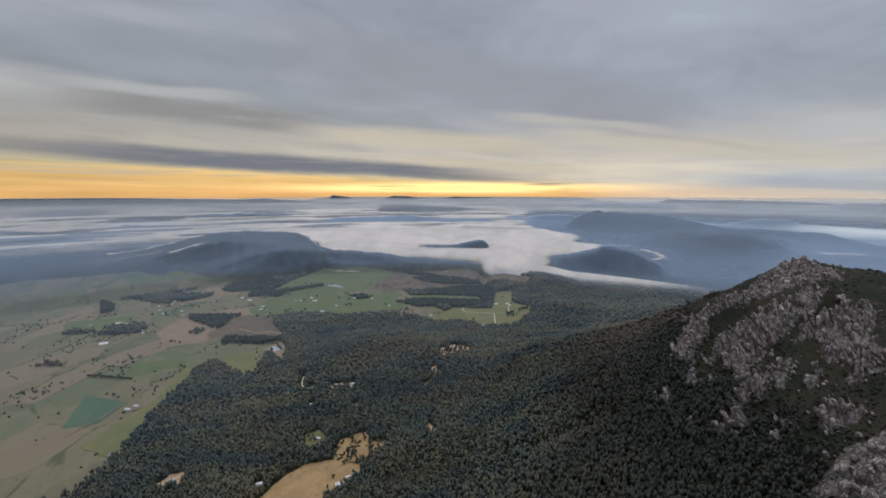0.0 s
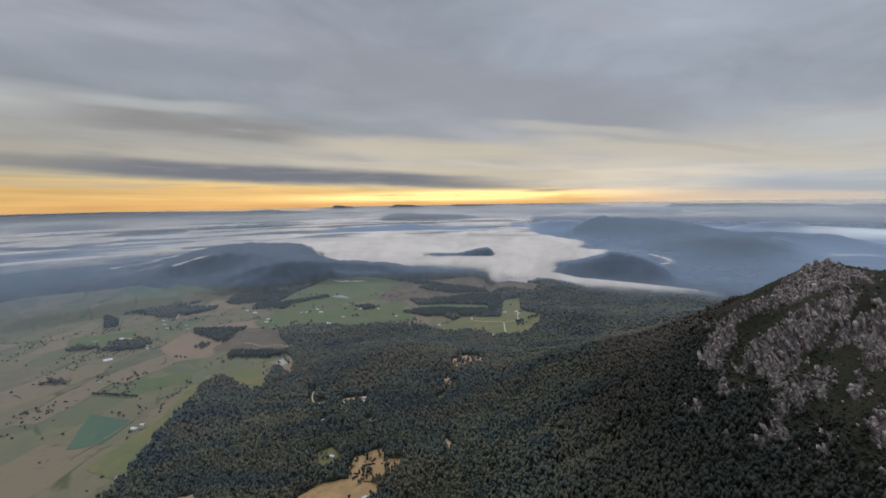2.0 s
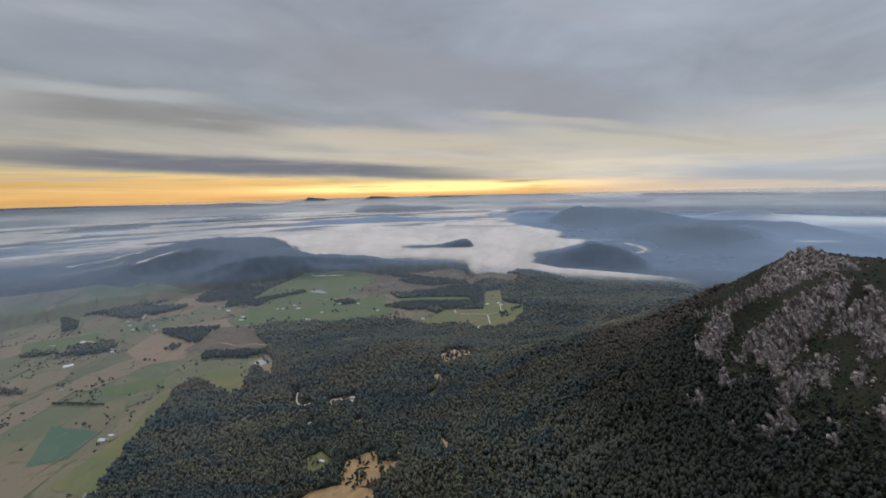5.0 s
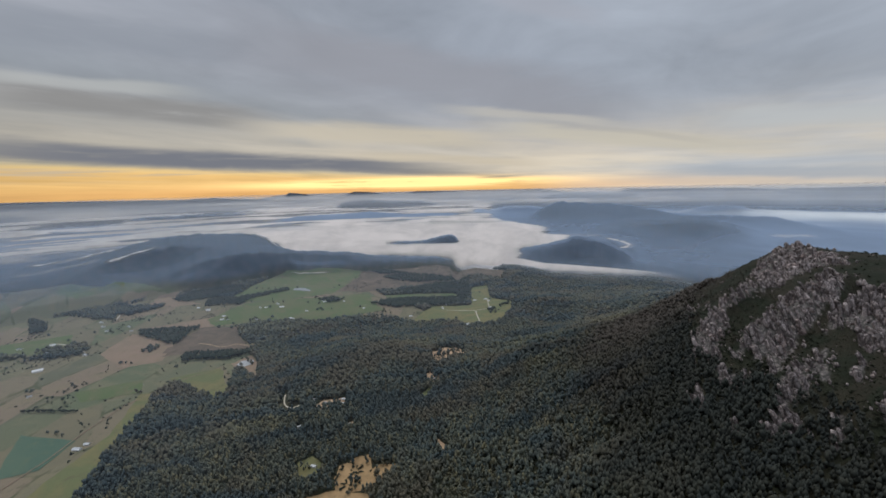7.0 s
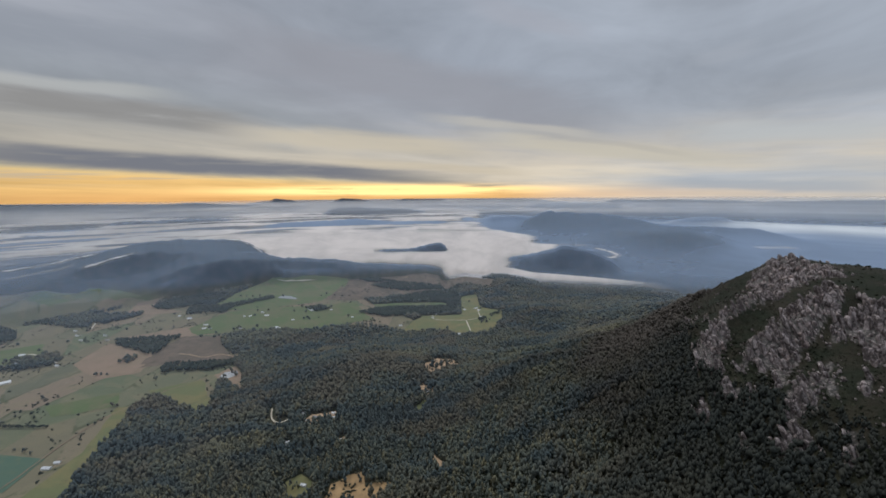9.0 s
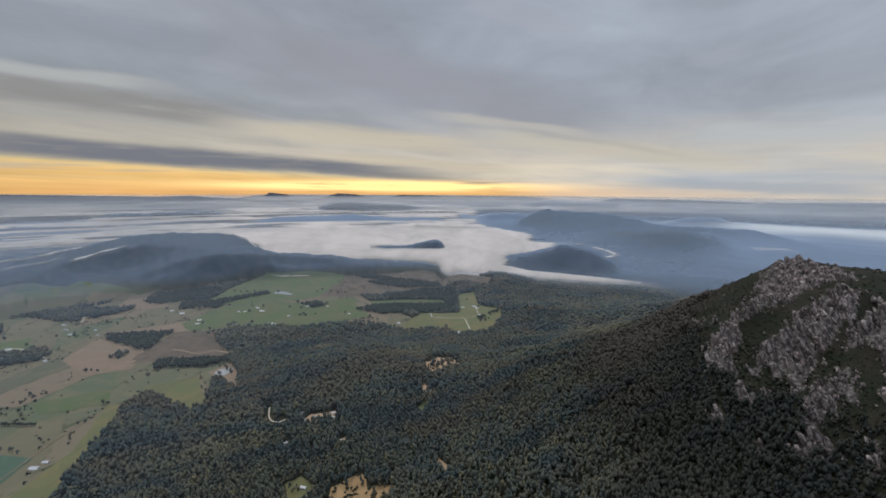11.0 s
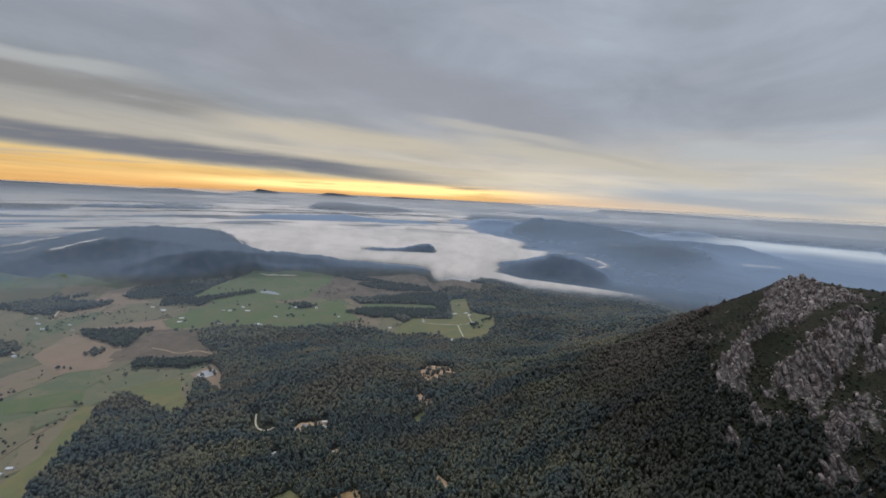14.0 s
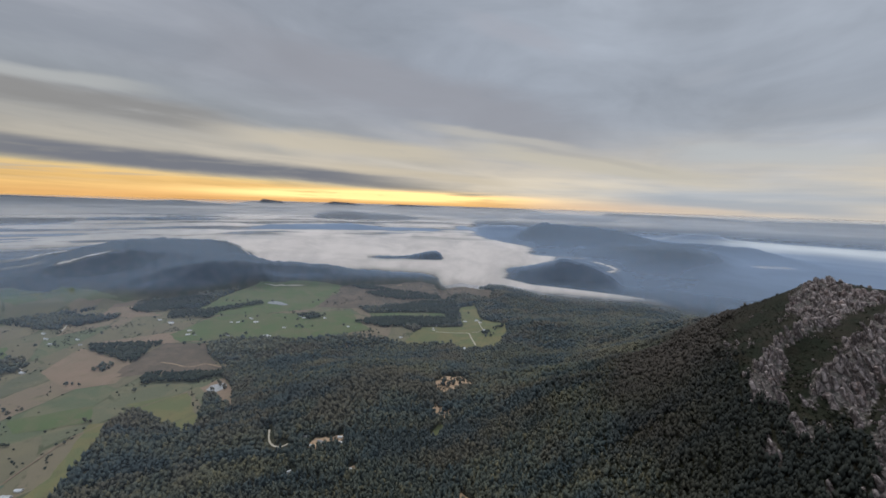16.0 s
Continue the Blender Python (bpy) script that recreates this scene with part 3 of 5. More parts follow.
CRAGS += [
    ([(668, 754), (687, 746), (654, 719), (628, 718)], 8.0, "dark grey rock ledge across a green gully"),
    ([(574, 633), (612, 645), (576, 615), (567, 621)], 8.0, "stout grey rock pillar in green heath"),
    ([(682, 742), (743, 764), (803, 777), (784, 738), (710, 671), (696, 638), (633, 645), (624, 654), (649, 687), (657, 716)], 9.0, "dark grey rock bluff beside brown heath"),
    ([(466, 857), (477, 842), (472, 830), (460, 841)], 5.0, "small rocks at the forest's upper edge"),
    ([(516, 543), (555, 557), (588, 551), (561, 533), (518, 530)], 9.0, "broad pinkish rock ledge crossing the heath"),
    ([(623, 619), (661, 620), (654, 596), (610, 591)], 9.0, "grey rock slab crossing brown heath"),
    ([(430, 462), (486, 487), (524, 504), (551, 504), (590, 500), (540, 440), (486, 410), (440, 430)], 18.0, "large pale rock slabs with dark joints"),
    ([(497, 588), (517, 598), (498, 569), (464, 550), (468, 563)], 7.0, "pale rocks strewn down a steep slope"),
]


def inside(poly, x, y):
    hit = np.zeros(np.shape(x), bool)
    n = len(poly)
    for i in range(n):
        (x0, y0), (x1, y1) = poly[i], poly[(i + 1) % n]
        if y0 == y1:
            continue
        hit ^= ((y0 > y) != (y1 > y)) & (x < (x1 - x0) * (y - y0) / (y1 - y0) + x0)
    return hit


def stony(x, y):
    """1 on bare rock, 0 off it, with an uneven edge."""
    s = np.zeros(np.shape(x))
    box = (x > 350) & (x < 1050) & (y > 380) & (y < 1200)
    bx, by = x[box] + 16 * fbm(x[box] / 20, y[box] / 20, 3, 77), y[box] + 16 * fbm(x[box] / 20, y[box] / 20, 3, 78)
    part_ = np.zeros(bx.shape)
    for poly, wide, words in CRAGS:
        part_[inside(poly, bx, by)] = 1.0
    s[box] = part_
    return s


def spur_lift(x, y):
    """How far the rocky spurs stand out of the slope."""
    best = np.zeros_like(x)
    box = (x > 350) & (x < 1050) & (y > 380) & (y < 1200)
    if not box.any():
        return best
    bx, by = x[box], y[box]
    lift = np.zeros_like(bx)
    for line, tall, wide in SPURS:
        for k, ((x0, y0), (x1, y1)) in enumerate(zip(line, line[1:])):
            t = np.clip(((bx - x0) * (x1 - x0) + (by - y0) * (y1 - y0)) / ((x1 - x0) ** 2 + (y1 - y0) ** 2), 0, 1)
            r = np.hypot(bx - x0 - t * (x1 - x0), by - y0 - t * (y1 - y0))
            lift = np.maximum(lift, tall * (0.3 + 0.7 * t if k == 0 else 1.0) * np.exp(-(r / wide) ** 2))
    best[box] = lift - 10 * np.exp(-(np.hypot(bx - 566, by - 742) / 30) ** 2)
    return best


def mountain(x, y):
    ax, ay, bx, by = 1050, 1150, 950, 200
    t = np.clip(((x - ax) * (bx - ax) + (y - ay) * (by - ay)) / ((bx - ax) ** 2 + (by - ay) ** 2), 0, 1)
    r = np.hypot(x - ax - t * (bx - ax), y - ay - t * (by - ay))
    h = 460 * np.exp(-(r / 520) ** 2)
    for j, row in enumerate(KNOLLS):
        for i, k in enumerate(row):
            h = h + k * np.exp(-((x + 600 - 300 * i) ** 2 + (y - 300 - 300 * j) ** 2) / (2 * 165.0 ** 2))
    h = h + 30 * np.exp(-(np.hypot(x - 958, y - 1125) / 75) ** 2)
    return h


def land(x, y):
    """The height of bare ground in true metres, before the distance is drawn in."""
    x, y = np.asarray(x, float), np.asarray(y, float)
    dx, dy = x - CENTRE[0], y - CENTRE[1]
    d, az = np.hypot(dx, dy), np.degrees(np.arctan2(dx, dy))
    near_fog = 220 * step(3, 12, az) - 3300 * (1 - step(-19, -13, az))
    h = -50 - 45 * step(2950 - near_fog, 3450 - near_fog, d)
    h = h + mountain(x, y) * (1 - step(2400, 3200, d))
    h = h + 26 * np.exp(-((x + 600) / 700) ** 2 - ((y - 2600) / 420) ** 2)
    h = h + spur_lift(x, y)
    # a forested spur that runs down from the crag, with a gully behind it
    k = np.clip(((x - 640) * -380 + (y - 1200) * 220) / (380.0 ** 2 + 220.0 ** 2), 0, 1)
    off = ((x - 640 + 380 * k) * 220 + (y - 1200 - 220 * k) * 380) / 439.0
    ends = np.hypot(x - 640 + 380 * k, y - 1200 - 220 * k) - np.abs(off)
    fade = np.exp(-(ends / 70) ** 2)
    h = h + fade * (14 * np.exp(-(off / 55) ** 2) - 26 * np.exp(-((off - 150) / 85) ** 2))
    gully = 0.22 - np.abs(fbm(x / 330 + 0.35 * fbm(x / 200, y / 200, 2, 9), y / 330, 3, 15))
    h = h + 42 * gully * step(-30, 60, h) * (1 - step(170, 260, h)) * (1 - step(1150, 1600, d))
    h = h + 46 * (0.28 - np.abs(fbm(x / 620, y / 620, 4, 5))) * step(2950, 3400, d) * (1 - step(6000, 12000, d))
    k = np.clip((x - 170) / 160, 0, 1)
    h = h - 17 * np.exp(-(np.hypot(x - 170 - 160 * k, y - 768 - 10 * k) / 22) ** 2)
    h = h - 800 * step(31000, 60000, d) * (step(18, 27, az) + 1 - step(-20, -14, az))
    rough = fbm(x / 260, y / 260, 4, 3)
    h = h + rough * (10 + 22 * step(40, 250, h)) * (1 - step(3000, 9000, d))
    for azs, ds, zs, width in RIDGES:
        near = np.abs(az - 0.5 * (azs[0] + azs[-1])) < 0.5 * (azs[-1] - azs[0])
        if not near.any():
            continue
        a = az[near] if az.ndim else az
        dd = d[near] if d.ndim else d
        base = -95.0
        crest = np.interp(a, azs, zs) - base
        far = np.interp(a, azs, ds)
        xs, ys = x[near], y[near]
        spur = 0.24 - np.abs(fbm(xs / (1.3 * width), ys / (1.3 * width), 5, 11 + len(zs)))
        fall = np.exp(-np.abs((dd - far) / width) ** (1.45 if width < 500 else 2))
        crest = crest * (1 + 0.16 * fbm(a * 1.7, dd / 5000, 4, 23) * (far < 20000))
        add = np.maximum(crest, 0) * np.maximum(fall * (1 + 1.3 * spur * (1.15 - fall)), 0)
        add = np.where(h[near] + add > base + crest, np.maximum(h[near], base + crest), h[near] + add)
        h = h.copy()
        h[near] = add
    return h


def reach(d):
    """How far from the middle of the flight a true distance is set: true to 3000 m, then drawn in to under 4800 m."""
    far = np.maximum(d - 9500, 0)
    return np.where(d < 3000, d, 3000 + 0.2 * np.minimum(d - 3000, 6500) + 500 * far / (far + 2500))


def squash(x, y, z):
    """The place in the scene of a true place: far land keeps its bearing and its height over the eye's horizon."""
    dx, dy, dz = x - CENTRE[0], y - CENTRE[1], z - CENTRE[2]
    d = np.hypot(dx, dy)
    k = np.where(d > 1, reach(d) / np.maximum(d, 1), 1.0)
    return CENTRE[0] + dx * k, CENTRE[1] + dy * k, CENTRE[2] + dz * k


# ---- building helpers ----
def mesh_from(name, verts, faces, mats, smooth=False, attr=None, parent=None):
    """One mesh object from arrays of places and triangles or quads of one kind."""
    me = bpy.data.meshes.new(name)
    verts, faces = np.asarray(verts, np.float32), np.asarray(faces, np.int32)
    me.vertices.add(len(verts))
    me.vertices.foreach_set("co", verts.ravel())
    n = faces.shape[1]
    me.loops.add(faces.size)
    me.loops.foreach_set("vertex_index", faces.ravel())
    me.polygons.add(len(faces))
    me.polygons.foreach_set("loop_start", np.arange(0, faces.size, n, dtype=np.int32))
    if attr:
        layer = me.attributes.new(attr[0], "FLOAT", "POINT")
        layer.data.foreach_set("value", np.asarray(attr[1], np.float32))
    for m in mats:
        me.materials.append(m)
    me.update(calc_edges=True)
    me.validate()
    if smooth:
        me.shade_smooth()
    ob = new(name, me)
    if parent:
        ob.parent = parent
    return ob


def part(name, bm, mat, parent=None, label="", smooth=False):
    me = bpy.data.meshes.new(name)
    bm.to_mesh(me)
    bm.free()
    me.materials.append(mat)
    if smooth:
        me.shade_smooth()
    ob = new(name, me)
    if parent:
        ob.parent = parent
    if label:
        tagged(ob, label)
    return ob


def height(x, y):
    return float(land(np.array([x]), np.array([y]))[0])


def polar(azs, ds, keep_centre=False):
    """A sheet of quads round the middle of the flight: true x and y of its corners, and its faces."""
    a, d = np.meshgrid(np.radians(azs), ds)
    x, y = CENTRE[0] + d * np.sin(a), CENTRE[1] + d * np.cos(a)
    rows, cols = a.shape
    i = (np.arange(rows - 1)[:, None] * cols + np.arange(cols - 1)[None]).ravel()
    faces = np.stack([i, i + cols, i + cols + 1, i + 1], 1)[:, ::-1]
    return x.ravel(), y.ravel(), faces


def heathy(x, y, z):
    crag = step(150, 300, z + 60 * fbm(x / 90, y / 90, 3, 21)) * step(250, 420, x)
    return np.maximum(crag, step(0.25, 0.6, stony(x, y)))


# ---- the ground, one sheet to the horizon ----
near_az = np.arange(-64, 74.01, 0.24)
all_az = np.concatenate([np.arange(-180, -64, 4.0), near_az, np.arange(78, 181, 6.0)])
all_az[-1] = 180
rings = np.concatenate([[1.0, 120, 240, 320], np.geomspace(380, 3000, 330), np.geomspace(3030, 60000, 190)])
gx, gy, gf = polar(all_az, rings)
gz = land(gx, gy)
knobby = stony(gx, gy)
gz_final = gz + knobby * 6.0 * fbm(gx / 12, gy / 12, 3, 31)
px, py, pz = squash(gx, gy, gz_final)
stone_amount = step(0.3, 0.75, knobby + 0.5 * fbm(gx / 11, gy / 11, 3, 33))
ground = mesh_from("ground", np.stack([px, py, pz], 1), gf, [GROUND], True, ("heath", heathy(gx, gy, gz)))
gd, gaz = np.hypot(gx - CENTRE[0], gy - CENTRE[1]), np.degrees(np.arctan2(gx - CENTRE[0], gy - CENTRE[1]))
farms_ = step(0.02, 0.07, fbm(gx / 330, gy / 420, 4, 35)) * step(2950, 3150, gd) * (1 - step(3400, 3900, gd)) * (1 - step(-17, -13, gaz)) * (1 - step(-45, -5, gz))
layer = ground.data.attributes.new("farmland", "FLOAT", "POINT")
layer.data.foreach_set("value", farms_.astype(np.float32))
layer = ground.data.attributes.new("stone", "FLOAT", "POINT")
layer.data.foreach_set("value", stone_amount.astype(np.float32))
tagged(ground, "bush-covered hills, farm valley and distant ranges to the horizon", "ground", kind="structure")

# ---- distance haze painted as a mist sheet, and fog in the valleys ----
mist_az, mist_d = near_az, rings[rings > 440]
mx, my, mf = polar(mist_az, mist_d)
md = np.hypot(mx - CENTRE[0], my - CENTRE[1])
ml = land(mx, my)
mz = ml + 27 - 24 * step(3150, 3600, md)
ma = np.degrees(np.arctan2(mx - CENTRE[0], my - CENTRE[1]))
east = step(9, 20, ma)
# haze by distance, put in as the sheet's opacity
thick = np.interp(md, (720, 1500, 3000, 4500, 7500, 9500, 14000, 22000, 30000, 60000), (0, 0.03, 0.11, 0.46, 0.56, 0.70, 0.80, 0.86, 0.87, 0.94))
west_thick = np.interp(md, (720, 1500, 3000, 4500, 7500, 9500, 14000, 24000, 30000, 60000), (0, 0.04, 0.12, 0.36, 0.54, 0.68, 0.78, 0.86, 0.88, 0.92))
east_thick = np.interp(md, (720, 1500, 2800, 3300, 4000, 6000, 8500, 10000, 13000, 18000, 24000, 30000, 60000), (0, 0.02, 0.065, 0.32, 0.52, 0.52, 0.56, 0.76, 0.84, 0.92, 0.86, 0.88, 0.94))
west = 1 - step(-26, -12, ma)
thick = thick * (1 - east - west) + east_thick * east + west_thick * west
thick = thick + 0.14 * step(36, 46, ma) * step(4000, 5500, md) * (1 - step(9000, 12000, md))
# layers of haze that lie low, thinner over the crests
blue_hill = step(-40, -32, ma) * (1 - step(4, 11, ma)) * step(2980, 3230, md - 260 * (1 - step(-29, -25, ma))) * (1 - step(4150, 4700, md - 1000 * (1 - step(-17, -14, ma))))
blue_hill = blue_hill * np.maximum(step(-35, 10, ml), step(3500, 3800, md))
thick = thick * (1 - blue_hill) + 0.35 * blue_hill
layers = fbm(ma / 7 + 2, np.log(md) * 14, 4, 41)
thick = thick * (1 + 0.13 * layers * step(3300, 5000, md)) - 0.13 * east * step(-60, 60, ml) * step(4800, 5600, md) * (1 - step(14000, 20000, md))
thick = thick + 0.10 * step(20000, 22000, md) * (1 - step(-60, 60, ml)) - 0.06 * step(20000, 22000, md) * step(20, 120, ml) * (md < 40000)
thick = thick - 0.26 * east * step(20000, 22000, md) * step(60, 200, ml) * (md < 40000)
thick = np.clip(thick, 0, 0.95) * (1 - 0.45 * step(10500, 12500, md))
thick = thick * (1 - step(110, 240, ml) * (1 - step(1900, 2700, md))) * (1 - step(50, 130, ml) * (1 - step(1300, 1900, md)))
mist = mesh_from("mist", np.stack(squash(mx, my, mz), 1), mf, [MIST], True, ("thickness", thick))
tagged(mist, "thin blue distance haze painted as a sheet over the far hills", "mist", kind="stuff")
# an added upright sheet that paints pale distance haze before the farthest ranges
veil_az, veil_fall = np.meshgrid(np.arange(-64, 74.01, 1.0), np.linspace(0.072, 0.007, 40))
va, vf = veil_az.ravel(), veil_fall.ravel()
cols = veil_az.shape[1]
vi = (np.arange(veil_az.shape[0] - 1)[:, None] * cols + np.arange(cols - 1)[None]).ravel()
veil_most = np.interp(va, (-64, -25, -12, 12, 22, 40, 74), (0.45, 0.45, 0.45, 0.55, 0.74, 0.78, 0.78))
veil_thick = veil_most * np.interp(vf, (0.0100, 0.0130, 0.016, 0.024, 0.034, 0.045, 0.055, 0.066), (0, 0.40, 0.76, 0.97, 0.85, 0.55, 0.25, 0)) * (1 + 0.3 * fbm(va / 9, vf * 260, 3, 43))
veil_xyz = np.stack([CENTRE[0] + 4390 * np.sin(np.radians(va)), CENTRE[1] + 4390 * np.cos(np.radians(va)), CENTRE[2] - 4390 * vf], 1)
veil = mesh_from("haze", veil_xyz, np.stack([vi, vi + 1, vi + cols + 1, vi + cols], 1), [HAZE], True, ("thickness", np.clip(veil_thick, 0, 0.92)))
tagged(veil, "pale distance haze, an added veil before the farthest ranges", "haze", kind="stuff")

fog_az, fog_d = near_az, np.concatenate([np.geomspace(2600, 5000, 140), rings[rings > 5020]])
fx, fy, ff = polar(fog_az, fog_d)
fd, faz = np.hypot(fx - CENTRE[0], fy - CENTRE[1]), np.degrees(np.arctan2(fx - CENTRE[0], fy - CENTRE[1]))
top = -22 + 10 * fbm(fx / 500, fy / 500, 4, 51)
deep = (top - land(fx, fy)) / 38 + 0.35 * fbm(fx / 420, fy / 420, 4, 61)
deep = 1 - np.exp(-np.maximum(deep, 0) * 1.7)
edge = np.interp(faz, (-70, -40, -34, -25, -17, -15.6, -12, -6, 1, 8, 12, 20, 36, 50, 75), (5600, 5600, 5500, 5700, 5600, 4700, 4150, 3850, 3500, 3150, 2960, 2960, 2980, 3500, 3500))
edge = edge + 160 * fbm(faz / 4, fd / 600, 3, 71)
deep = deep * step(0, 260 - 120 * step(14, 20, faz), fd - edge)
streak = fbm(faz / 7 + 3 + 0.6 * fbm(faz / 3, np.log(fd) * 9, 3, 79), np.log(fd) * 19, 5, 81)
left_thin = 1 - step(-26, -15, faz)
far_thin = step(6400, 8200, fd)
deep = deep * (1 - np.clip(np.maximum(left_thin, 0.9 * far_thin) * step(-0.08, 0.14, streak), 0, 1) * 0.85)
deep = deep * (1 - 0.35 * left_thin)
deep = deep * (1 - 0.4 * step(33, 39, faz) * step(4800, 5600, fd))
# the flank of the blue mountain stands clear of the fog
rim = np.interp(fd, (2960, 3080, 3180, 3260, 3340, 3560, 3980, 4467, 5239, 5385, 5717, 6506, 6883, 7448, 9000), (37.5, 37, 34, 28, 20, 16.4, 17.8, 21, 23.5, 20, 20.2, 19.3, 16.7, 14.1, 12.5))
flank = step(-0.5, 0.9, faz - rim + 2.2 * fbm(faz / 3, np.log(fd) * 22, 4, 87) * step(3300, 3700, fd)) * (1 - step(13000, 17000, fd))
deep = deep * (1 - flank)
deep = deep * (1 - step(28, 36, faz + 2 * fbm(faz / 2, fd / 200, 3, 85)) * 0.75 * (fd < 3800))
# wisps that cling to the hillsides: bearing and distance along each, and how thick
WISPS = [
    (((24.0, 5280), (26.6, 5250)), 40, 0.6), (((28.2, 5000), (29.8, 4760), (30.6, 4520), (30.2, 4360), (28.4, 4200)), 34, 0.75), (((31.2, 6150), (32.2, 6150)), 45, 0.22),
    (((45.4, 5820), (47.6, 5960)), 70, 0.5), (((-32.4, 4345), (-28.8, 4335)), 36, 0.85), (((-38.5, 5300), (-34.2, 5150), (-32.2, 5080)), 42, 0.7), (((-40, 4700), (-37, 4750), (-34, 4650)), 35, 0.35),
    (((-18.5, 5050), (-16.2, 4960), (-15, 4780)), 60, 0.6),
]
wisp_amount = np.zeros_like(fd)
for line, wide, most in WISPS:
    for (a0, d0), (a1, d1) in zip(line, line[1:]):
        ux, uy = (faz - a0) * 0.0175 * d0, fd - d0
        vx, vy = (a1 - a0) * 0.0175 * d0, d1 - d0
        t = np.clip((ux * vx + uy * vy) / (vx * vx + vy * vy), 0, 1)
        r = np.hypot(ux - t * vx, (uy - t * vy) * 0.8)
        wisp_amount = np.maximum(wisp_amount, most * np.exp(-(r / wide) ** 2) * np.clip(0.75 + 1.3 * fbm(faz * 1.6, fd / 60, 3, 89), 0.1, 1))
rise = step(-60, 420 - 260 * step(14, 20, faz), fd - edge)
low_land = np.minimum(land(fx, fy) + 6, top)
top = low_land + (top - low_land) * rise
top = np.where(wisp_amount > 0.02, np.maximum(top, land(fx, fy) + 10), top)
deep = np.maximum(deep, wisp_amount)
fog = mesh_from("valley_fog", np.stack(squash(fx, fy, top), 1), ff, [FOG], True, ("thickness", deep))
tagged(fog, "pale pink-white fog filling the valley below the hills", "fog", kind="stuff")


# ---- paddocks, clearings and dams ----
def ragged(poly, gap, wobble, seed):
    rnd = random.Random(seed)
    out = []
    for (x0, y0), (x1, y1) in zip(poly, poly[1:] + poly[:1]):
        n = max(1, int(math.hypot(x1 - x0, y1 - y0) / gap))
        for k in range(n):
            t = k / n
            out.append((x0 + (x1 - x0) * t + rnd.uniform(-wobble, wobble), y0 + (y1 - y0) * t + rnd.uniform(-wobble, wobble)))
    return out


def drape(name, poly, mat, lift, cell, label, category, gap=25, wobble=4, flat=None, kind="structure"):
    """A patch of ground with that outline, laid on the land."""
    bm = bmesh.new()
    bm.faces.new([bm.verts.new((x, y, 0)) for x, y in ragged(poly, gap, wobble, len(OPEN) + 5)])
    xs, ys = [p[0] for p in poly], [p[1] for p in poly]
    bmesh.ops.triangulate(bm, faces=bm.faces[:])
    for axis, lo, hi in ((0, min(xs), max(xs)), (1, min(ys), max(ys))):
        for v in np.arange(math.ceil(lo / cell) * cell, hi, cell):
            co, no = [0, 0, 0], [0, 0, 0]
            co[axis], no[axis] = v, 1
            bmesh.ops.bisect_plane(bm, geom=bm.verts[:] + bm.edges[:] + bm.faces[:], plane_co=co, plane_no=no)
    x = np.array([v.co.x for v in bm.verts])
    y = np.array([v.co.y for v in bm.verts])
    z = (land(x, y) if flat is None else np.full(len(x), flat)) + lift
    sx, sy, sz = squash(x, y, z)
    for v, a, b, c in zip(bm.verts, sx, sy, sz):
        v.co = (a, b, c)
    bmesh.ops.recalc_face_normals(bm, faces=bm.faces[:])
    if sum(f.normal.z for f in bm.faces) < 0:
        bmesh.ops.reverse_faces(bm, faces=bm.faces[:])
    OPEN.append(poly)
    return tagged(part(name, bm, mat, smooth=True), label, category, kind=kind)


OPEN = []
drape("pasture", [(-1255, 700), (-810, 800), (-795, 920), (-830, 1055), (-875, 1265), (-905, 1485), (-850, 1575), (-665, 1425), (-720, 1655), (-705, 1770), (-875, 2070), (-790, 2155),
      (-535, 2100), (-240, 2070), (-40, 1950), (45, 2015), (-225, 2575), (-570, 2885), (-790, 2550), (-1465, 2775), (-1915, 3080), (-2435, 3300), (-2985, 3000), (-3460, 2000)],
      PASTURE, 1.2, 45, "olive-green grazed valley pasture with pale worn patches", "pasture", 40, 10)
drape("crop_field", [(-1155, 1280), (-980, 1230), (-980, 1110), (-1060, 1090)], TEAL, 2.0, 30, "dark blue-green young crop in a small field", "field", wobble=2)
drape("fallow_field", [(-1335, 1880), (-1350, 2120), (-1040, 1905), (-1040, 1760), (-1160, 1710)], FALLOW, 2.0, 35, "bare reddish-brown fallow field in the valley", "field")
drape("dry_field", [(-1335, 2185), (-975, 2320), (-830, 2265), (-880, 2155), (-1080, 2140)], FALLOW, 2.1, 35, "tan dry grass strip beside a plantation", "field")
drape("crop_field", [(-1185, 1525), (-1010, 1595), (-965, 1490), (-1115, 1445)], LUSH, 2.0, 30, "green strip of pasture between dry paddocks", "field")
drape("crop_field", [(-1900, 2050), (-1640, 2160), (-1500, 1960), (-1760, 1860)], LUSH, 2.0, 30, "green paddock beside scattered farm sheds", "field")
drape("dry_field", [(-925, 1590), (-780, 1660), (-650, 1405), (-690, 1385)], YELLOW, 2.0, 30, "yellow-green paddock running into the forest edge", "field")
drape("dry_field", [(-960, 1480), (-905, 1490), (-830, 1080), (-800, 940), (-930, 1000), (-900, 1240)], YELLOW, 2.3, 30, "dry yellow paddock along the forest edge", "field")
drape("green_field", [(-1110, 2620), (-1040, 2900), (-895, 3130), (-635, 3250), (-370, 3150), (-385, 2980), (-515, 2595), (-770, 2500), (-1025, 2525)], LUSH, 2.2, 45, "bright green rising pasture with a small dam", "field", wobble=8)
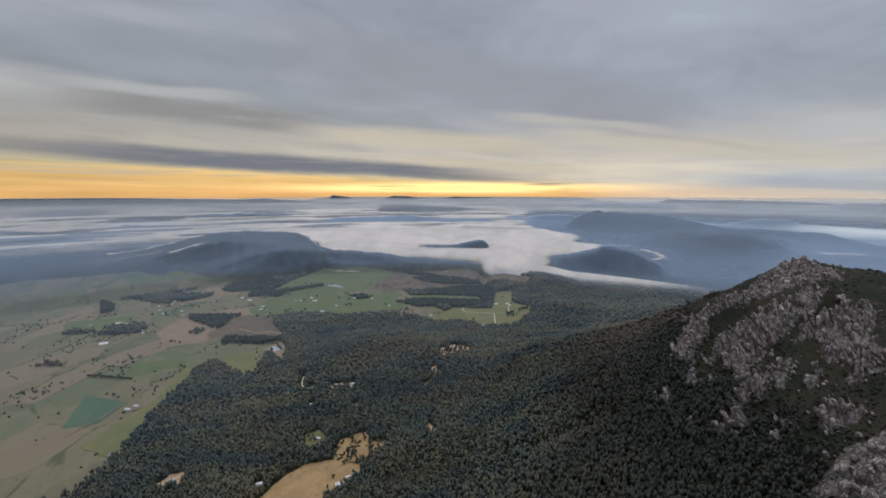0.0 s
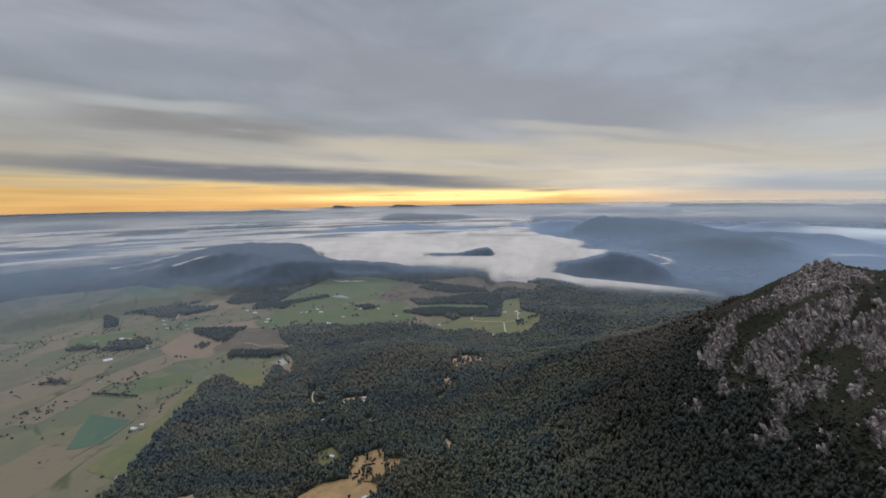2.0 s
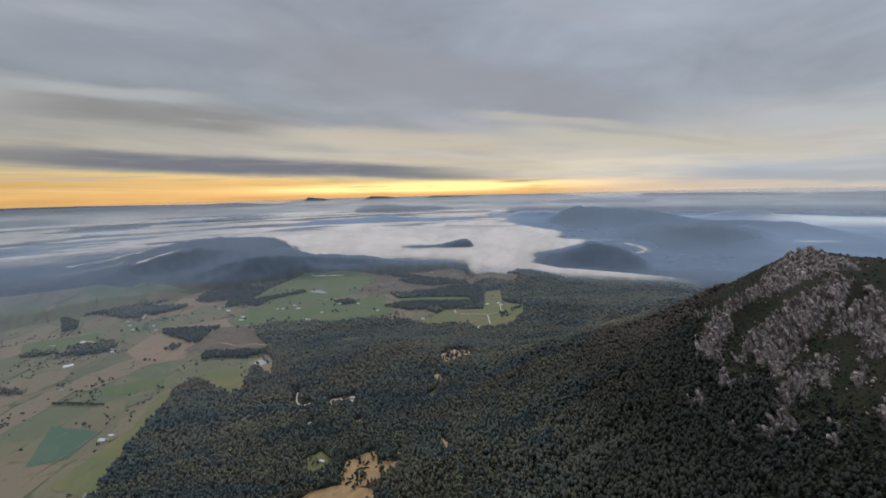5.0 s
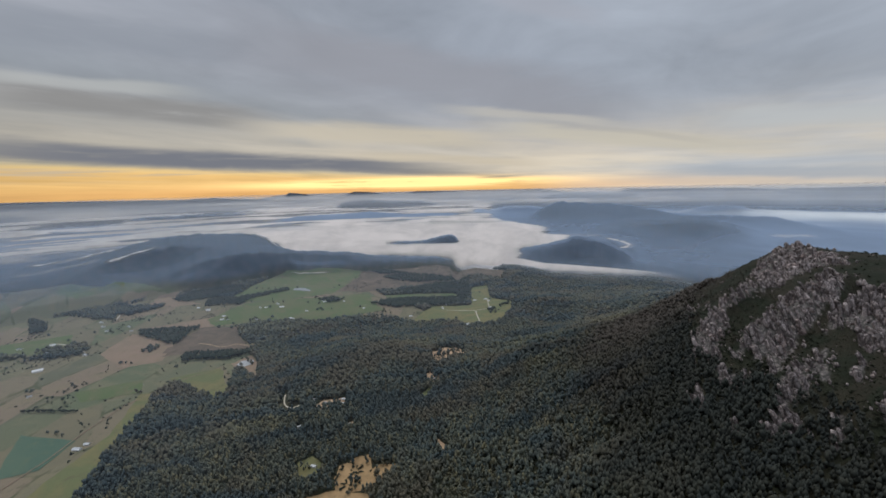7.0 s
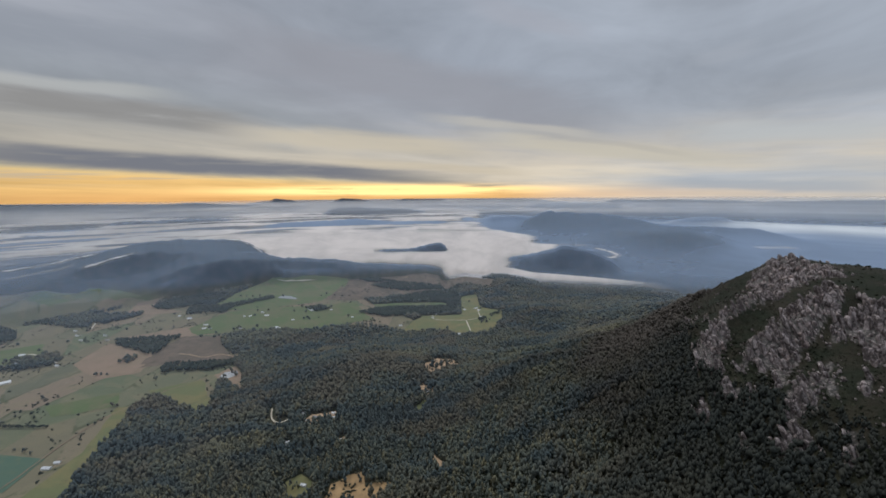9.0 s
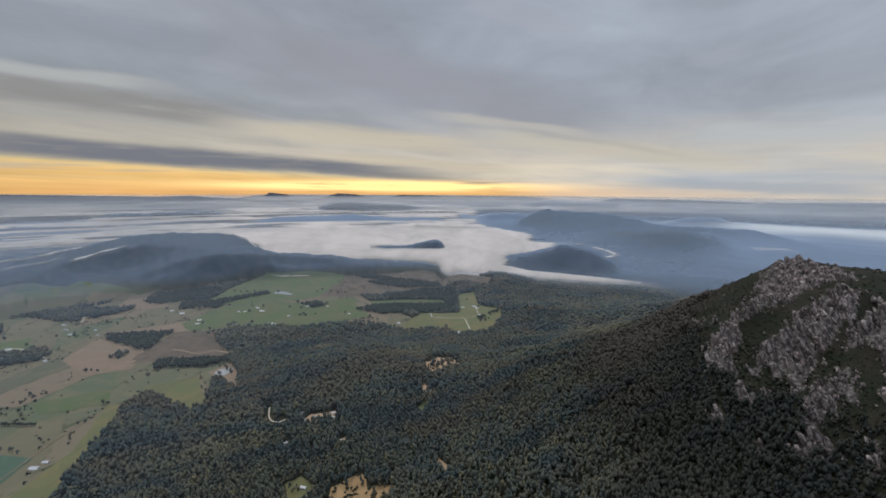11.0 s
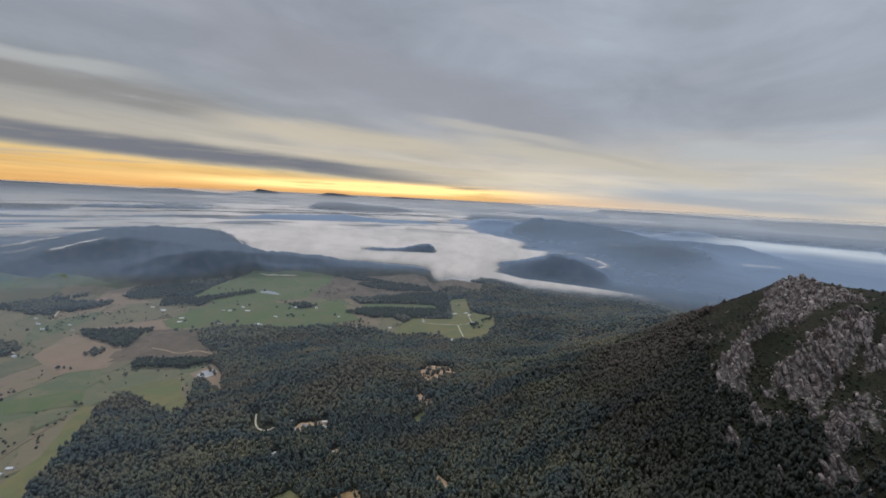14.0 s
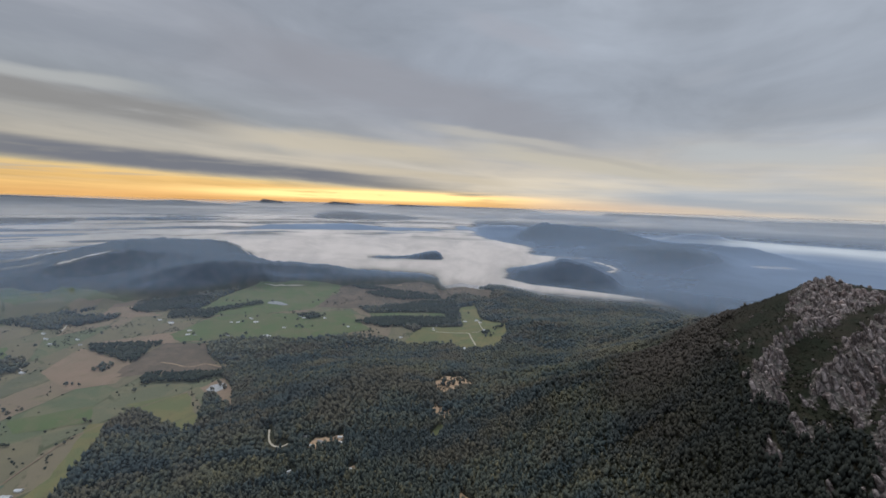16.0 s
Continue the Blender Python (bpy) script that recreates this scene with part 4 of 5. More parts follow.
drape("green_field", [(-1075, 2250), (-975, 2490), (-640, 2520), (-300, 2570), (-190, 2160), (-420, 2100), (-790, 2155), (-1000, 2150)], LUSH, 2.6, 45, "bright green farm pasture beside dark forest", "field", wobble=8)
drape("scrub_land", [(-415, 3150), (-20, 3150), (330, 2985), (325, 2795), (60, 2710), (-230, 2605), (-485, 2630)], SLASH, 2.0, 45, "grey-brown rough scrub on rising land", "scrub", wobble=12)
drape("logged_block", [(-1050, 2150), (-890, 2125), (-770, 1885), (-710, 1830), (-980, 1820), (-1070, 1800), (-1085, 1950)], SLASH, 2.2, 35, "grey-brown logged block with old tracks", "field", wobble=8)
drape("far_field", [(-60, 3120), (31, 2943), (253, 2897), (560, 2760), (640, 2900), (560, 3080), (250, 3230)], SLASH, 2.2, 45, "grey-brown rough paddocks dotted with bushes", "field", wobble=12)
drape("green_field", [(-195, 2515), (230, 2510), (220, 2420), (-160, 2385)], LUSH, 2.4, 40, "long green strip between two plantations", "field")
drape("home_paddock", [(-60, 1960), (60, 2180), (260, 2215), (340, 2635), (445, 2670), (410, 2390), (480, 2185), (410, 1990), (310, 1835), (170, 1808), (145, 1930)], YELLOW, 2.6, 35, "yellow-green home paddock ringed by forest", "field", wobble=6)
drape("far_field", [(-2386, 3066), (-2433, 3293), (-2129, 3134), (-2174, 3332), (-1915, 3171), (-1636, 2937), (-1761, 2898), (-2048, 3066), (-2070, 2828)], LUSH, 2.4, 45, "far green paddocks near the foggy plain", "field", wobble=10)
drape("dry_field", [(-1545, 2603), (-1592, 2818), (-1490, 2902), (-1466, 2741), (-1234, 2566), (-1443, 2563)], FALLOW, 2.3, 40, "tan dry paddock below a forested hill", "field", wobble=8)
drape("clearing", [(-425, 700), (-400, 785), (-360, 870), (-320, 900), (-255, 905), (-180, 865), (-175, 820), (-230, 800), (-245, 755), (-270, 700)], STRAW, 1.4, 20, "straw-coloured grass clearing in the forest", "clearing", 14, 3)
drape("clearing", [(-265, 935), (-255, 970), (-190, 990), (-180, 945), (-125, 928), (-150, 900), (-182, 880), (-245, 895)], STRAW, 1.5, 20, "straw-coloured clearing with shrubs at its edge", "clearing", 14, 4)
drape("clearing", [(-355, 1000), (-320, 1015), (-290, 980), (-310, 950), (-340, 965)], YELLOW, 1.4, 20, "small grassy clearing round a house", "clearing", 10, 3)
drape("clearing", [(-645, 860), (-630, 890), (-605, 900), (-580, 875), (-610, 845)], BARE, 1.4, 20, "bare earth house yard in the trees", "clearing", 10, 3)
drape("clearing", [(-15, 1410), (35, 1485), (95, 1470), (110, 1370), (30, 1345), (-10, 1350)], BARE, 1.4, 20, "pale bare clearing with shrubs and tree stumps", "clearing", 12, 7)
drape("clearing", [(-45, 1240), (-30, 1295), (5, 1230), (-15, 1200)], BARE, 1.4, 20, "small bare earth clearing in the forest", "clearing", 10, 4)
drape("clearing", [(-65, 1155), (-30, 1196), (-20, 1177), (-50, 1140)], YELLOW, 1.4, 20, "small grassy gap in the forest", "clearing", 10, 3)
drape("clearing", [(-755, 1690), (-705, 1770), (-640, 1650), (-595, 1485), (-670, 1590)], FALLOW, 2.2, 25, "worn brown bank round a farm dam", "clearing", 14, 4)
drape("clearing", [(-42, 972), (-31, 975), (-12, 912), (-26, 910)], BARE, 1.4, 15, "strip of bare red earth among trees", "clearing", 10, 2)
drape("house_yard", [(-345, 1190), (-325, 1205), (-290, 1200), (-258, 1204), (-262, 1182), (-300, 1172), (-335, 1166)], BARE, 1.4, 12, "pale bare yards round houses in the forest", "yard", 6, 3)
drape("house_yard", [(-35, 1238), (-8, 1244), (0, 1222), (-24, 1212)], BARE, 1.5, 12, "pale bare yard round a house", "yard", 6, 3)
drape("house_yard", [(-252, 1098), (-232, 1100), (-228, 1084), (-246, 1080)], BARE, 1.4, 12, "small pale yard in the trees", "yard", 6, 2)
def dam(poly, label):
    """A still dam that lies level, a little over its lowest bank."""
    mx, my = sum(p[0] for p in poly) / len(poly), sum(p[1] for p in poly) / len(poly)
    rings = [(mx + (x - mx) * k / 4, my + (y - my) * k / 4) for x, y in poly for k in range(5)]
    level_ = max(height(x, y) for x, y in rings) + 1.5
    return drape("farm_dam", poly, WATER, 0.0, 90, label, "pond", 12, 2, level_)


dam([(-727, 1667), (-724, 1701), (-684, 1717), (-663, 1670), (-685, 1635), (-712, 1640)], "still grey farm dam reflecting the sky")
dam([(-785, 2728), (-745, 2772), (-700, 2752), (-648, 2690), (-655, 2664), (-713, 2690)], "pale farm dam in a green pasture")
drape("bare_bank", [(-870, 3095), (-765, 3130), (-690, 3112), (-600, 3105), (-660, 3085), (-760, 3105)], GRAVEL, 4.0, 50, "pale bare scar above the pasture", "clearing", 14, 5)


def track(poly, wide, mat, label, lift=3.0):
    """A ribbon of track along a line."""
    pts = []
    for (x0, y0), (x1, y1) in zip(poly, poly[1:]):
        n = max(2, int(math.hypot(x1 - x0, y1 - y0) / 12))
        pts += [(x0 + (x1 - x0) * k / n, y0 + (y1 - y0) * k / n) for k in range(n)]
    pts.append(poly[-1])
    p = np.array(pts, float)
    for _ in range(3):
        p[1:-1] = 0.25 * p[:-2] + 0.5 * p[1:-1] + 0.25 * p[2:]
    d = np.gradient(p, axis=0)
    d /= np.maximum(np.hypot(d[:, 0], d[:, 1]), 1e-6)[:, None]
    off = np.stack([-d[:, 1], d[:, 0]], 1) * wide / 2
    a, b = p + off, p - off
    xy = np.concatenate([a, b])
    z = land(xy[:, 0], xy[:, 1]) + lift
    n = len(p)
    i = np.arange(n - 1)
    ob = mesh_from("track", np.column_stack([xy, z]), np.stack([i, i + n, i + n + 1, i + 1], 1), [mat], True)
    TRACKS.append(p)
    return tagged(ob, label, "track", kind="structure")


TRACKS = []
track([(-1010, 1050), (-990, 1150), (-985, 1270), (-965, 1410), (-920, 1485), (-860, 1585), (-780, 1660)], 3.0, FALLOW, "pale gravel farm track along the paddocks")
track([(109, 2185), (101, 2103), (180, 2095), (264, 2087), (252, 1985), (243, 1885)], 5, GRAVEL, "pale gravel drive across the home paddock", 4.0)
track([(378, 2340), (352, 2200), (341, 2113), (273, 2088)], 4, GRAVEL, "pale gravel lane up through the home paddock", 4.0)
track([(-448, 1285), (-444, 1250), (-430, 1212), (-404, 1192), (-390, 1208)], 4, GRAVEL, "pale winding gravel road in the forest", 2.0)
track([(-975, 1930), (-915, 1905), (-870, 1870), (-835, 1870), (-815, 1905), (-780, 1885), (-720, 1855)], 5, BARE, "pale logging track", 3.4)
track([(-305, 3230), (-235, 3255), (-150, 3220), (-75, 3165), (35, 3095)], 9, BARE, "pale brown track over rough scrub", 4.0)
track([(-290, 3145), (-190, 3065), (-85, 2995)], 8, BARE, "pale brown track across rough scrub", 4.0)
track([(-1630, 2513), (-1592, 2420), (-1560, 2339)], 6, GRAVEL, "pale gravel lane between farms")
track([(-1640, 2040), (-1579, 2026), (-1411, 1908)], 5, GRAVEL, "pale gravel drive to a farmhouse")

# farm buildings: x, y and length
FARMS = [(-220, 815, 16), (-205, 832, 10), (-1460, 1735, 30), (-1735, 2000, 18), (-1570, 1925, 20), (-1620, 2020, 20), (-1530, 2015, 16), (-1390, 1875, 18), (-1320, 1520, 14),
         (-945, 1185, 20), (-935, 1205, 14), (-1735, 1930, 16), (-1720, 2580, 22), (-1150, 2435, 22), (-1000, 2240, 18), (-780, 2435, 18), (-745, 2380, 22), (-655, 2175, 22)]
FARMS += [(-810, 960, 26), (-405, 850, 14), (-525, 2430, 18), (110, 2945, 20), (255, 2330, 22), (85, 2240, 18), (180, 1855, 24), (370, 2355, 20), (-595, 2285, 14), (-265, 1685, 12),
          (-315, 1187, 13), (-334, 1180, 9), (-270, 1192, 10), (-240, 1090, 9), (-312, 982, 12), (-20, 1230, 11), (45, 1180, 9), (-268, 1733, 12), (-373, 1116, 9), (-268, 1173, 9), (-353, 1221, 8), (-612, 872, 14), (-830, 2385, 14), (-860, 2390, 12), (-545, 2460, 16), (-970, 2235, 12), (-295, 2235, 12), (-60, 2030, 14), (-420, 2420, 12), (305, 2340, 18), (105, 2145, 14), (375, 2300, 16)]

FARMS += [(-1560, 2250, 16), (-1500, 2180, 14), (-1430, 2230, 15), (-1380, 2160, 13), (-1620, 2330, 16), (-1300, 2140, 14), (-1934, 2777, 18), (-1012, 2293, 18), (-821, 2203, 18), (234, 2338, 18), (-1139, 2417, 18), (-1220, 2487, 14), (-640, 2166, 20), (131, 2236, 18), (346, 2124, 12)]

# ---- woods ----
PLANTED = [
    [(-1335, 2150), (-1055, 2145), (-1075, 2090), (-1070, 1945), (-1105, 1935), (-1170, 2000), (-1265, 2045)],
    [(-975, 1815), (-730, 1820), (-700, 1785), (-785, 1740), (-945, 1735), (-970, 1765)],
    [(-255, 2325), (-195, 2395), (220, 2420), (230, 2510), (-170, 2535), (60, 2710), (335, 2760), (325, 2555), (245, 2280), (50, 2175), (-135, 2195)],
    [(-2278, 2741), (-2353, 2903), (-2159, 2806), (-1920, 2608), (-1786, 2437), (-1976, 2511), (-2128, 2590)],
    [(-2045, 2894), (-2048, 3066), (-1761, 2898), (-1656, 2774), (-1709, 2689), (-1877, 2716)],
    [(-2081, 2483), (-1892, 2360), (-1797, 2226), (-1838, 2189)],
    [(-1463, 2695), (-1425, 2820), (-1229, 2927), (-1075, 2861), (-1112, 2731), (-1217, 2670), (-1361, 2623)],
    [(-1193, 2502), (-1231, 2636), (-1072, 2620), (-1004, 2642), (-800, 2737), (-784, 2690), (-961, 2581), (-992, 2470)],
    [(-307, 3130), (-192, 3120), (-40, 3007), (-87, 2967), (-248, 3056)],
    [(-226, 2942), (-70, 3027), (177, 2899), (387, 2811), (341, 2763), (20, 2785)],
    [(369, 2109), (372, 2123), (530, 2176), (532, 2162)],
    [(-570, 2470), (-489, 2505), (-426, 2434), (-499, 2400)],
    [(318, 2052), (322, 2084), (340, 2095), (358, 2080), (356, 2050), (336, 2040)],
]
t_ico = (1 + 5 ** 0.5) / 2
ICO = np.array([(-1, t_ico, 0), (1, t_ico, 0), (-1, -t_ico, 0), (1, -t_ico, 0), (0, -1, t_ico), (0, 1, t_ico),
                (0, -1, -t_ico), (0, 1, -t_ico), (t_ico, 0, -1), (t_ico, 0, 1), (-t_ico, 0, -1), (-t_ico, 0, 1)]) / (1 + t_ico ** 2) ** 0.5
ICO_F = np.array([(0, 11, 5), (0, 5, 1), (0, 1, 7), (0, 7, 10), (0, 10, 11), (1, 5, 9), (5, 11, 4), (11, 10, 2), (10, 7, 6), (7, 1, 8),
                  (3, 9, 4), (3, 4, 2), (3, 2, 6), (3, 6, 8), (3, 8, 9), (4, 9, 5), (2, 4, 11), (6, 2, 10), (8, 6, 7), (9, 8, 1)])
rng = np.random.default_rng(7)


def sites(d0, d1, gap, az0=-58, az1=68):
    """Places of trees, unevenly spread."""
    r = np.arange(-d1, d1, gap)
    x, y = np.meshgrid(r + CENTRE[0], np.arange(-330 if d0 < 100 else 0, d1, gap) + CENTRE[1])
    x, y = x.ravel(), y.ravel()
    x, y = x + rng.uniform(-0.75, 0.75, x.size) * gap, y + rng.uniform(-0.75, 0.75, x.size) * gap
    d, az = np.hypot(x - CENTRE[0], y - CENTRE[1]), np.degrees(np.arctan2(x - CENTRE[0], y - CENTRE[1]))
    ok = (d < d1) & (((d > d0) & (az > az0) & (az < az1)) | ((d0 < 100) & (d < 330)))
    return x[ok], y[ok]


def open_land(x, y):
    o = np.zeros(x.shape, bool)
    for p in OPEN:
        o |= inside(p, x, y)
    for p in OPEN:
        if max(q_[0] for q_ in p) - min(q_[0] for q_ in p) < 160:
            o |= inside(p, x, y + 9.0)
    w = np.zeros(x.shape, bool)
    for p in PLANTED:
        w |= inside(p, x, y)
    for p in OPEN:
        xs, ys = [q_[0] for q_ in p], [q_[1] for q_ in p]
        if max(xs) - min(xs) < 160:
            o &= ~(inside(p, x, y) & (rng.uniform(0, 1, x.shape) < 0.06))
    for p in TRACKS:
        for ax, ay in p[::2]:
            o |= np.hypot(x - ax, (y - ay) * (0.75 if ay < 1500 else 1.0) + (6 if ay < 1500 else 0)) < (15 if ay < 1500 else 12)
    for ax, ay, long in FARMS:
        o |= np.hypot(x - ax, (y - ay + 6) * 0.7) < 0.45 * long + 4
    copse = (x < -1130) & (y > 1500) & (fbm(x / 260, y / 210, 4, 101) > 0.18 - 0.34 * step(2100, 3000, y) * step(-1000, -1700, x))
    return o & ~w & ~copse, w


OCT = np.array([(1, 0, 0), (-1, 0, 0), (0, 1, 0), (0, -1, 0), (0, 0, 1), (0, 0, -1)], float)
OCT_F = np.array([(0, 2, 4), (2, 1, 4), (1, 3, 4), (3, 0, 4), (2, 0, 5), (1, 2, 5), (3, 1, 5), (0, 3, 5)])


def clumps(x, y, z, size, tall, n, name, mat, label, category):
    """Crowns of n small leafy clumps each, as one mesh."""
    m = len(x)
    own = np.tile(np.repeat(rng.uniform(0, 1, m), 6), n)
    vs, fs = [], []
    small = (1.0, 1.0, 0.80, 0.68, 0.60, 0.54, 0.50)[n]
    for k in range(n):
        turn = rng.uniform(0, 6.283, m)
        out = size * (0.0 if n == 1 else 0.46) * rng.uniform(0.3, 1.1, m) * (0.35 if k == 0 else 1)
        lift = tall * (rng.uniform(0.40, 0.82, m) if k else rng.uniform(0.80, 1.02, m))
        rad = size * 0.62 * small * rng.uniform(0.7, 1.25, m)
        c = np.stack([x + out * np.cos(turn), y + out * np.sin(turn), z + lift], 1)
        spin = rng.uniform(0, 6.283, m)
        shape = OCT[None] * (1 + rng.uniform(-0.35, 0.35, (m, 6, 1))) + rng.uniform(-0.18, 0.18, (m, 6, 3))
        rx = shape[..., 0] * np.cos(spin)[:, None] - shape[..., 1] * np.sin(spin)[:, None]
        ry = shape[..., 0] * np.sin(spin)[:, None] + shape[..., 1] * np.cos(spin)[:, None]
        up_ = (tall * (0.52 if n == 1 else 0.50 * small))[:, None] * shape[..., 2]
        v = np.stack([c[:, :1] + rx * rad[:, None], c[:, 1:2] + ry * rad[:, None], c[:, 2:] + up_], 2)
        vs.append(v.reshape(-1, 3))
        fs.append((OCT_F[None] + (np.arange(m) * 6)[:, None, None] + 6 * m * k).reshape(-1, 3))
    ob = mesh_from(name, np.concatenate(vs), np.concatenate(fs), [mat], True, ("tree", own))
    return tagged(ob, label, category, kind="stuff")


def wood(d0, d1, gap, n, size0, tall0):
    x, y = sites(d0, d1, gap)
    clear, planted = open_land(x, y)
    z = land(x, y)
    st = stony(x, y)
    high = step(215, 320, z + 70 * fbm(x / 70, y / 70, 3, 91)) * step(230, 420, x)
    bald = step(330, 372, z + 40 * fbm(x / 60, y / 60, 3, 93))
    thin = rng.uniform(0, 1, x.size)
    off_x, off_y = x - CENTRE[0], y - CENTRE[1]
    foggy = (np.hypot(off_x, off_y) > 3030) & (np.degrees(np.arctan2(off_x, off_y)) > 18)
    keep = ~clear & ~foggy & (st < 0.45) & (thin > 0.03 + 0.75 * bald) & (fbm(x / 34, y / 34, 3, 99) < 0.34)
    sel = keep & ~planted
    vary = rng.lognormal(0, 0.27, x.size) * np.where(rng.uniform(0, 1, x.size) < 0.10, 1.45, 1.0) * (1 + 0.75 * fbm(x / 110, y / 110, 3, 95))
    k = np.minimum((1 - 0.62 * high) * vary * (0.88 + 0.5 * value(x / 75, y / 75, 97)), 1.6)
    low = sel & (high > 0.55)
    tallw = sel & ~low
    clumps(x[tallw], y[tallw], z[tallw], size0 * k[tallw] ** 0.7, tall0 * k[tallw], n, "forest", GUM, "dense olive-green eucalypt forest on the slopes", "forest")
    if low.sum() > 10:
        clumps(x[low], y[low], z[low] - 1, size0 * 0.9 * k[low], tall0 * 0.34 * k[low], max(1, n - 1), "scrub", SCRUB, "low green-brown mountain scrub between the rocks", "scrub")
    if planted.sum() > 10:
        clumps(x[planted], y[planted], z[planted], size0 * 0.9 * vary[planted], tall0 * 1.1 * np.ones(planted.sum()), 1, "plantation", PINE, "dark pine plantation in even blocks", "plantation")


wood(40, 1100, 6.5, 5, 7.4, 16.0)
wood(1100, 1800, 7.8, 3, 8.9, 14.0)
wood(1800, 3150, 10.8, 2, 12.0, 12.5)

# bushes and hedges strewn over the valley's paddocks
bx_, by_ = rng.uniform(-3000, 300, 15000), rng.uniform(900, 3150, 15000)
row = np.abs(np.sin(bx_ / 70 + by_ / 160 + 1.5 * fbm(bx_ / 400, by_ / 400, 2, 111)))
in_field = np.zeros(bx_.shape, bool)
for p in OPEN[1:]:
    if p[0] != (-415, 3150):
        in_field |= inside(p, bx_, by_)
keep_ = open_land(bx_, by_)[0] & (inside(OPEN[0], bx_, by_) | inside(OPEN[10], bx_, by_)) & ~in_field & ((fbm(bx_ / 120, by_ / 120, 3, 113) > 0.165) | (row < 0.03) | (rng.uniform(0, 1, bx_.size) < 0.03))
# and over the rough far paddocks
rx_, ry_ = rng.uniform(-450, 640, 420), rng.uniform(2600, 3230, 420)
rough_ = open_land(rx_, ry_)[0] & (fbm(rx_ / 90, ry_ / 60, 3, 121) > -0.05) & (ry_ > 2560 + 0.3 * np.abs(rx_))
# trees close round the hamlet's houses
hx_, hy_ = rng.uniform(-2080, -1240, 1500), rng.uniform(1900, 2560, 1500)
grove = (fbm(hx_ / 150, hy_ / 90, 3, 117) > 0.02) & (inside([(-1675, 2296), (-1602, 2407), (-1386, 2289), (-1242, 2177), (-1303, 2092), (-1446, 2112)], hx_, hy_) | (fbm(hx_ / 110, hy_ / 60, 3, 119) > 0.2)) & open_land(hx_, hy_)[0]
# shrubs left standing in the cleared patches of the forest
sx_, sy_ = rng.uniform(-270, 115, 2600), rng.uniform(880, 1490, 2600)
left_ = np.zeros(sx_.shape, bool)
for p in OPEN:
    if p[0] in ((-15, 1410), (-45, 1240), (-265, 935)):
        cx_, cy_ = np.mean([q_[0] for q_ in p]), np.mean([q_[1] for q_ in p])
        left_ |= inside(p, sx_, sy_) & (rng.uniform(0, 1, sx_.size) < np.clip(0.32 - 0.006 * (sx_ - cx_) + 0.005 * (sy_ - cy_), 0.05, 0.8))
bx_, by_ = np.concatenate([bx_[keep_], hx_[grove], rx_[rough_], sx_[left_]]), np.concatenate([by_[keep_], hy_[grove], ry_[rough_], sy_[left_]])
clumps(bx_, by_, land(bx_, by_), rng.uniform(4, 8, bx_.size), rng.uniform(3, 8, bx_.size), 3, "paddock_bushes", PINE, "dark bushes and hedge rows between the paddocks", "bushes")


# ---- crag rocks ----
def block_mesh(k):
    """An angular jointed column, a unit high and wide, with a broken slanting top."""
    r = random.Random(100 + k)
    n = r.choice((4, 5, 5, 6))
    bm = bmesh.new()
    rings_ = []
    slant = (r.uniform(-0.35, 0.35), r.uniform(-0.35, 0.35))
    radii = [r.uniform(0.40, 0.58) for _ in range(n)]
    turns = [6.283 * (q_ + r.uniform(-0.22, 0.22)) / n for q_ in range(n)]
    ledge = r.uniform(-0.1, 0.2)
    for z, k1 in ((-0.5, 1.12), (ledge, 1.0), (ledge + 0.03, 0.88), (0.40, 0.80), (0.49, 0.52)):
        ring = []
        for q_ in range(n):
            rad = radii[q_] * k1 * r.uniform(0.93, 1.06)
            x, y = rad * math.cos(turns[q_]), rad * math.sin(turns[q_])
            ring.append(bm.verts.new((x, y, z + (slant[0] * x + slant[1] * y) * (0.6 if z > 0 else 0.0) + r.uniform(-0.02, 0.02))))
        rings_.append(ring)
    for a_, b_ in zip(rings_, rings_[1:]):
        for q_ in range(n):
            bm.faces.new((a_[q_], a_[(q_ + 1) % n], b_[(q_ + 1) % n], b_[q_]))
    bm.faces.new(rings_[-1])
    bm.faces.new(rings_[0][::-1])
    bmesh.ops.recalc_face_normals(bm, faces=bm.faces[:])
    me = bpy.data.meshes.new("rock")
    bm.to_mesh(me)
    bm.free()
    me.materials.append(ROCK)
    return me


BLOCKS = [block_mesh(k) for k in range(24)]
rock_rnd = random.Random(11)


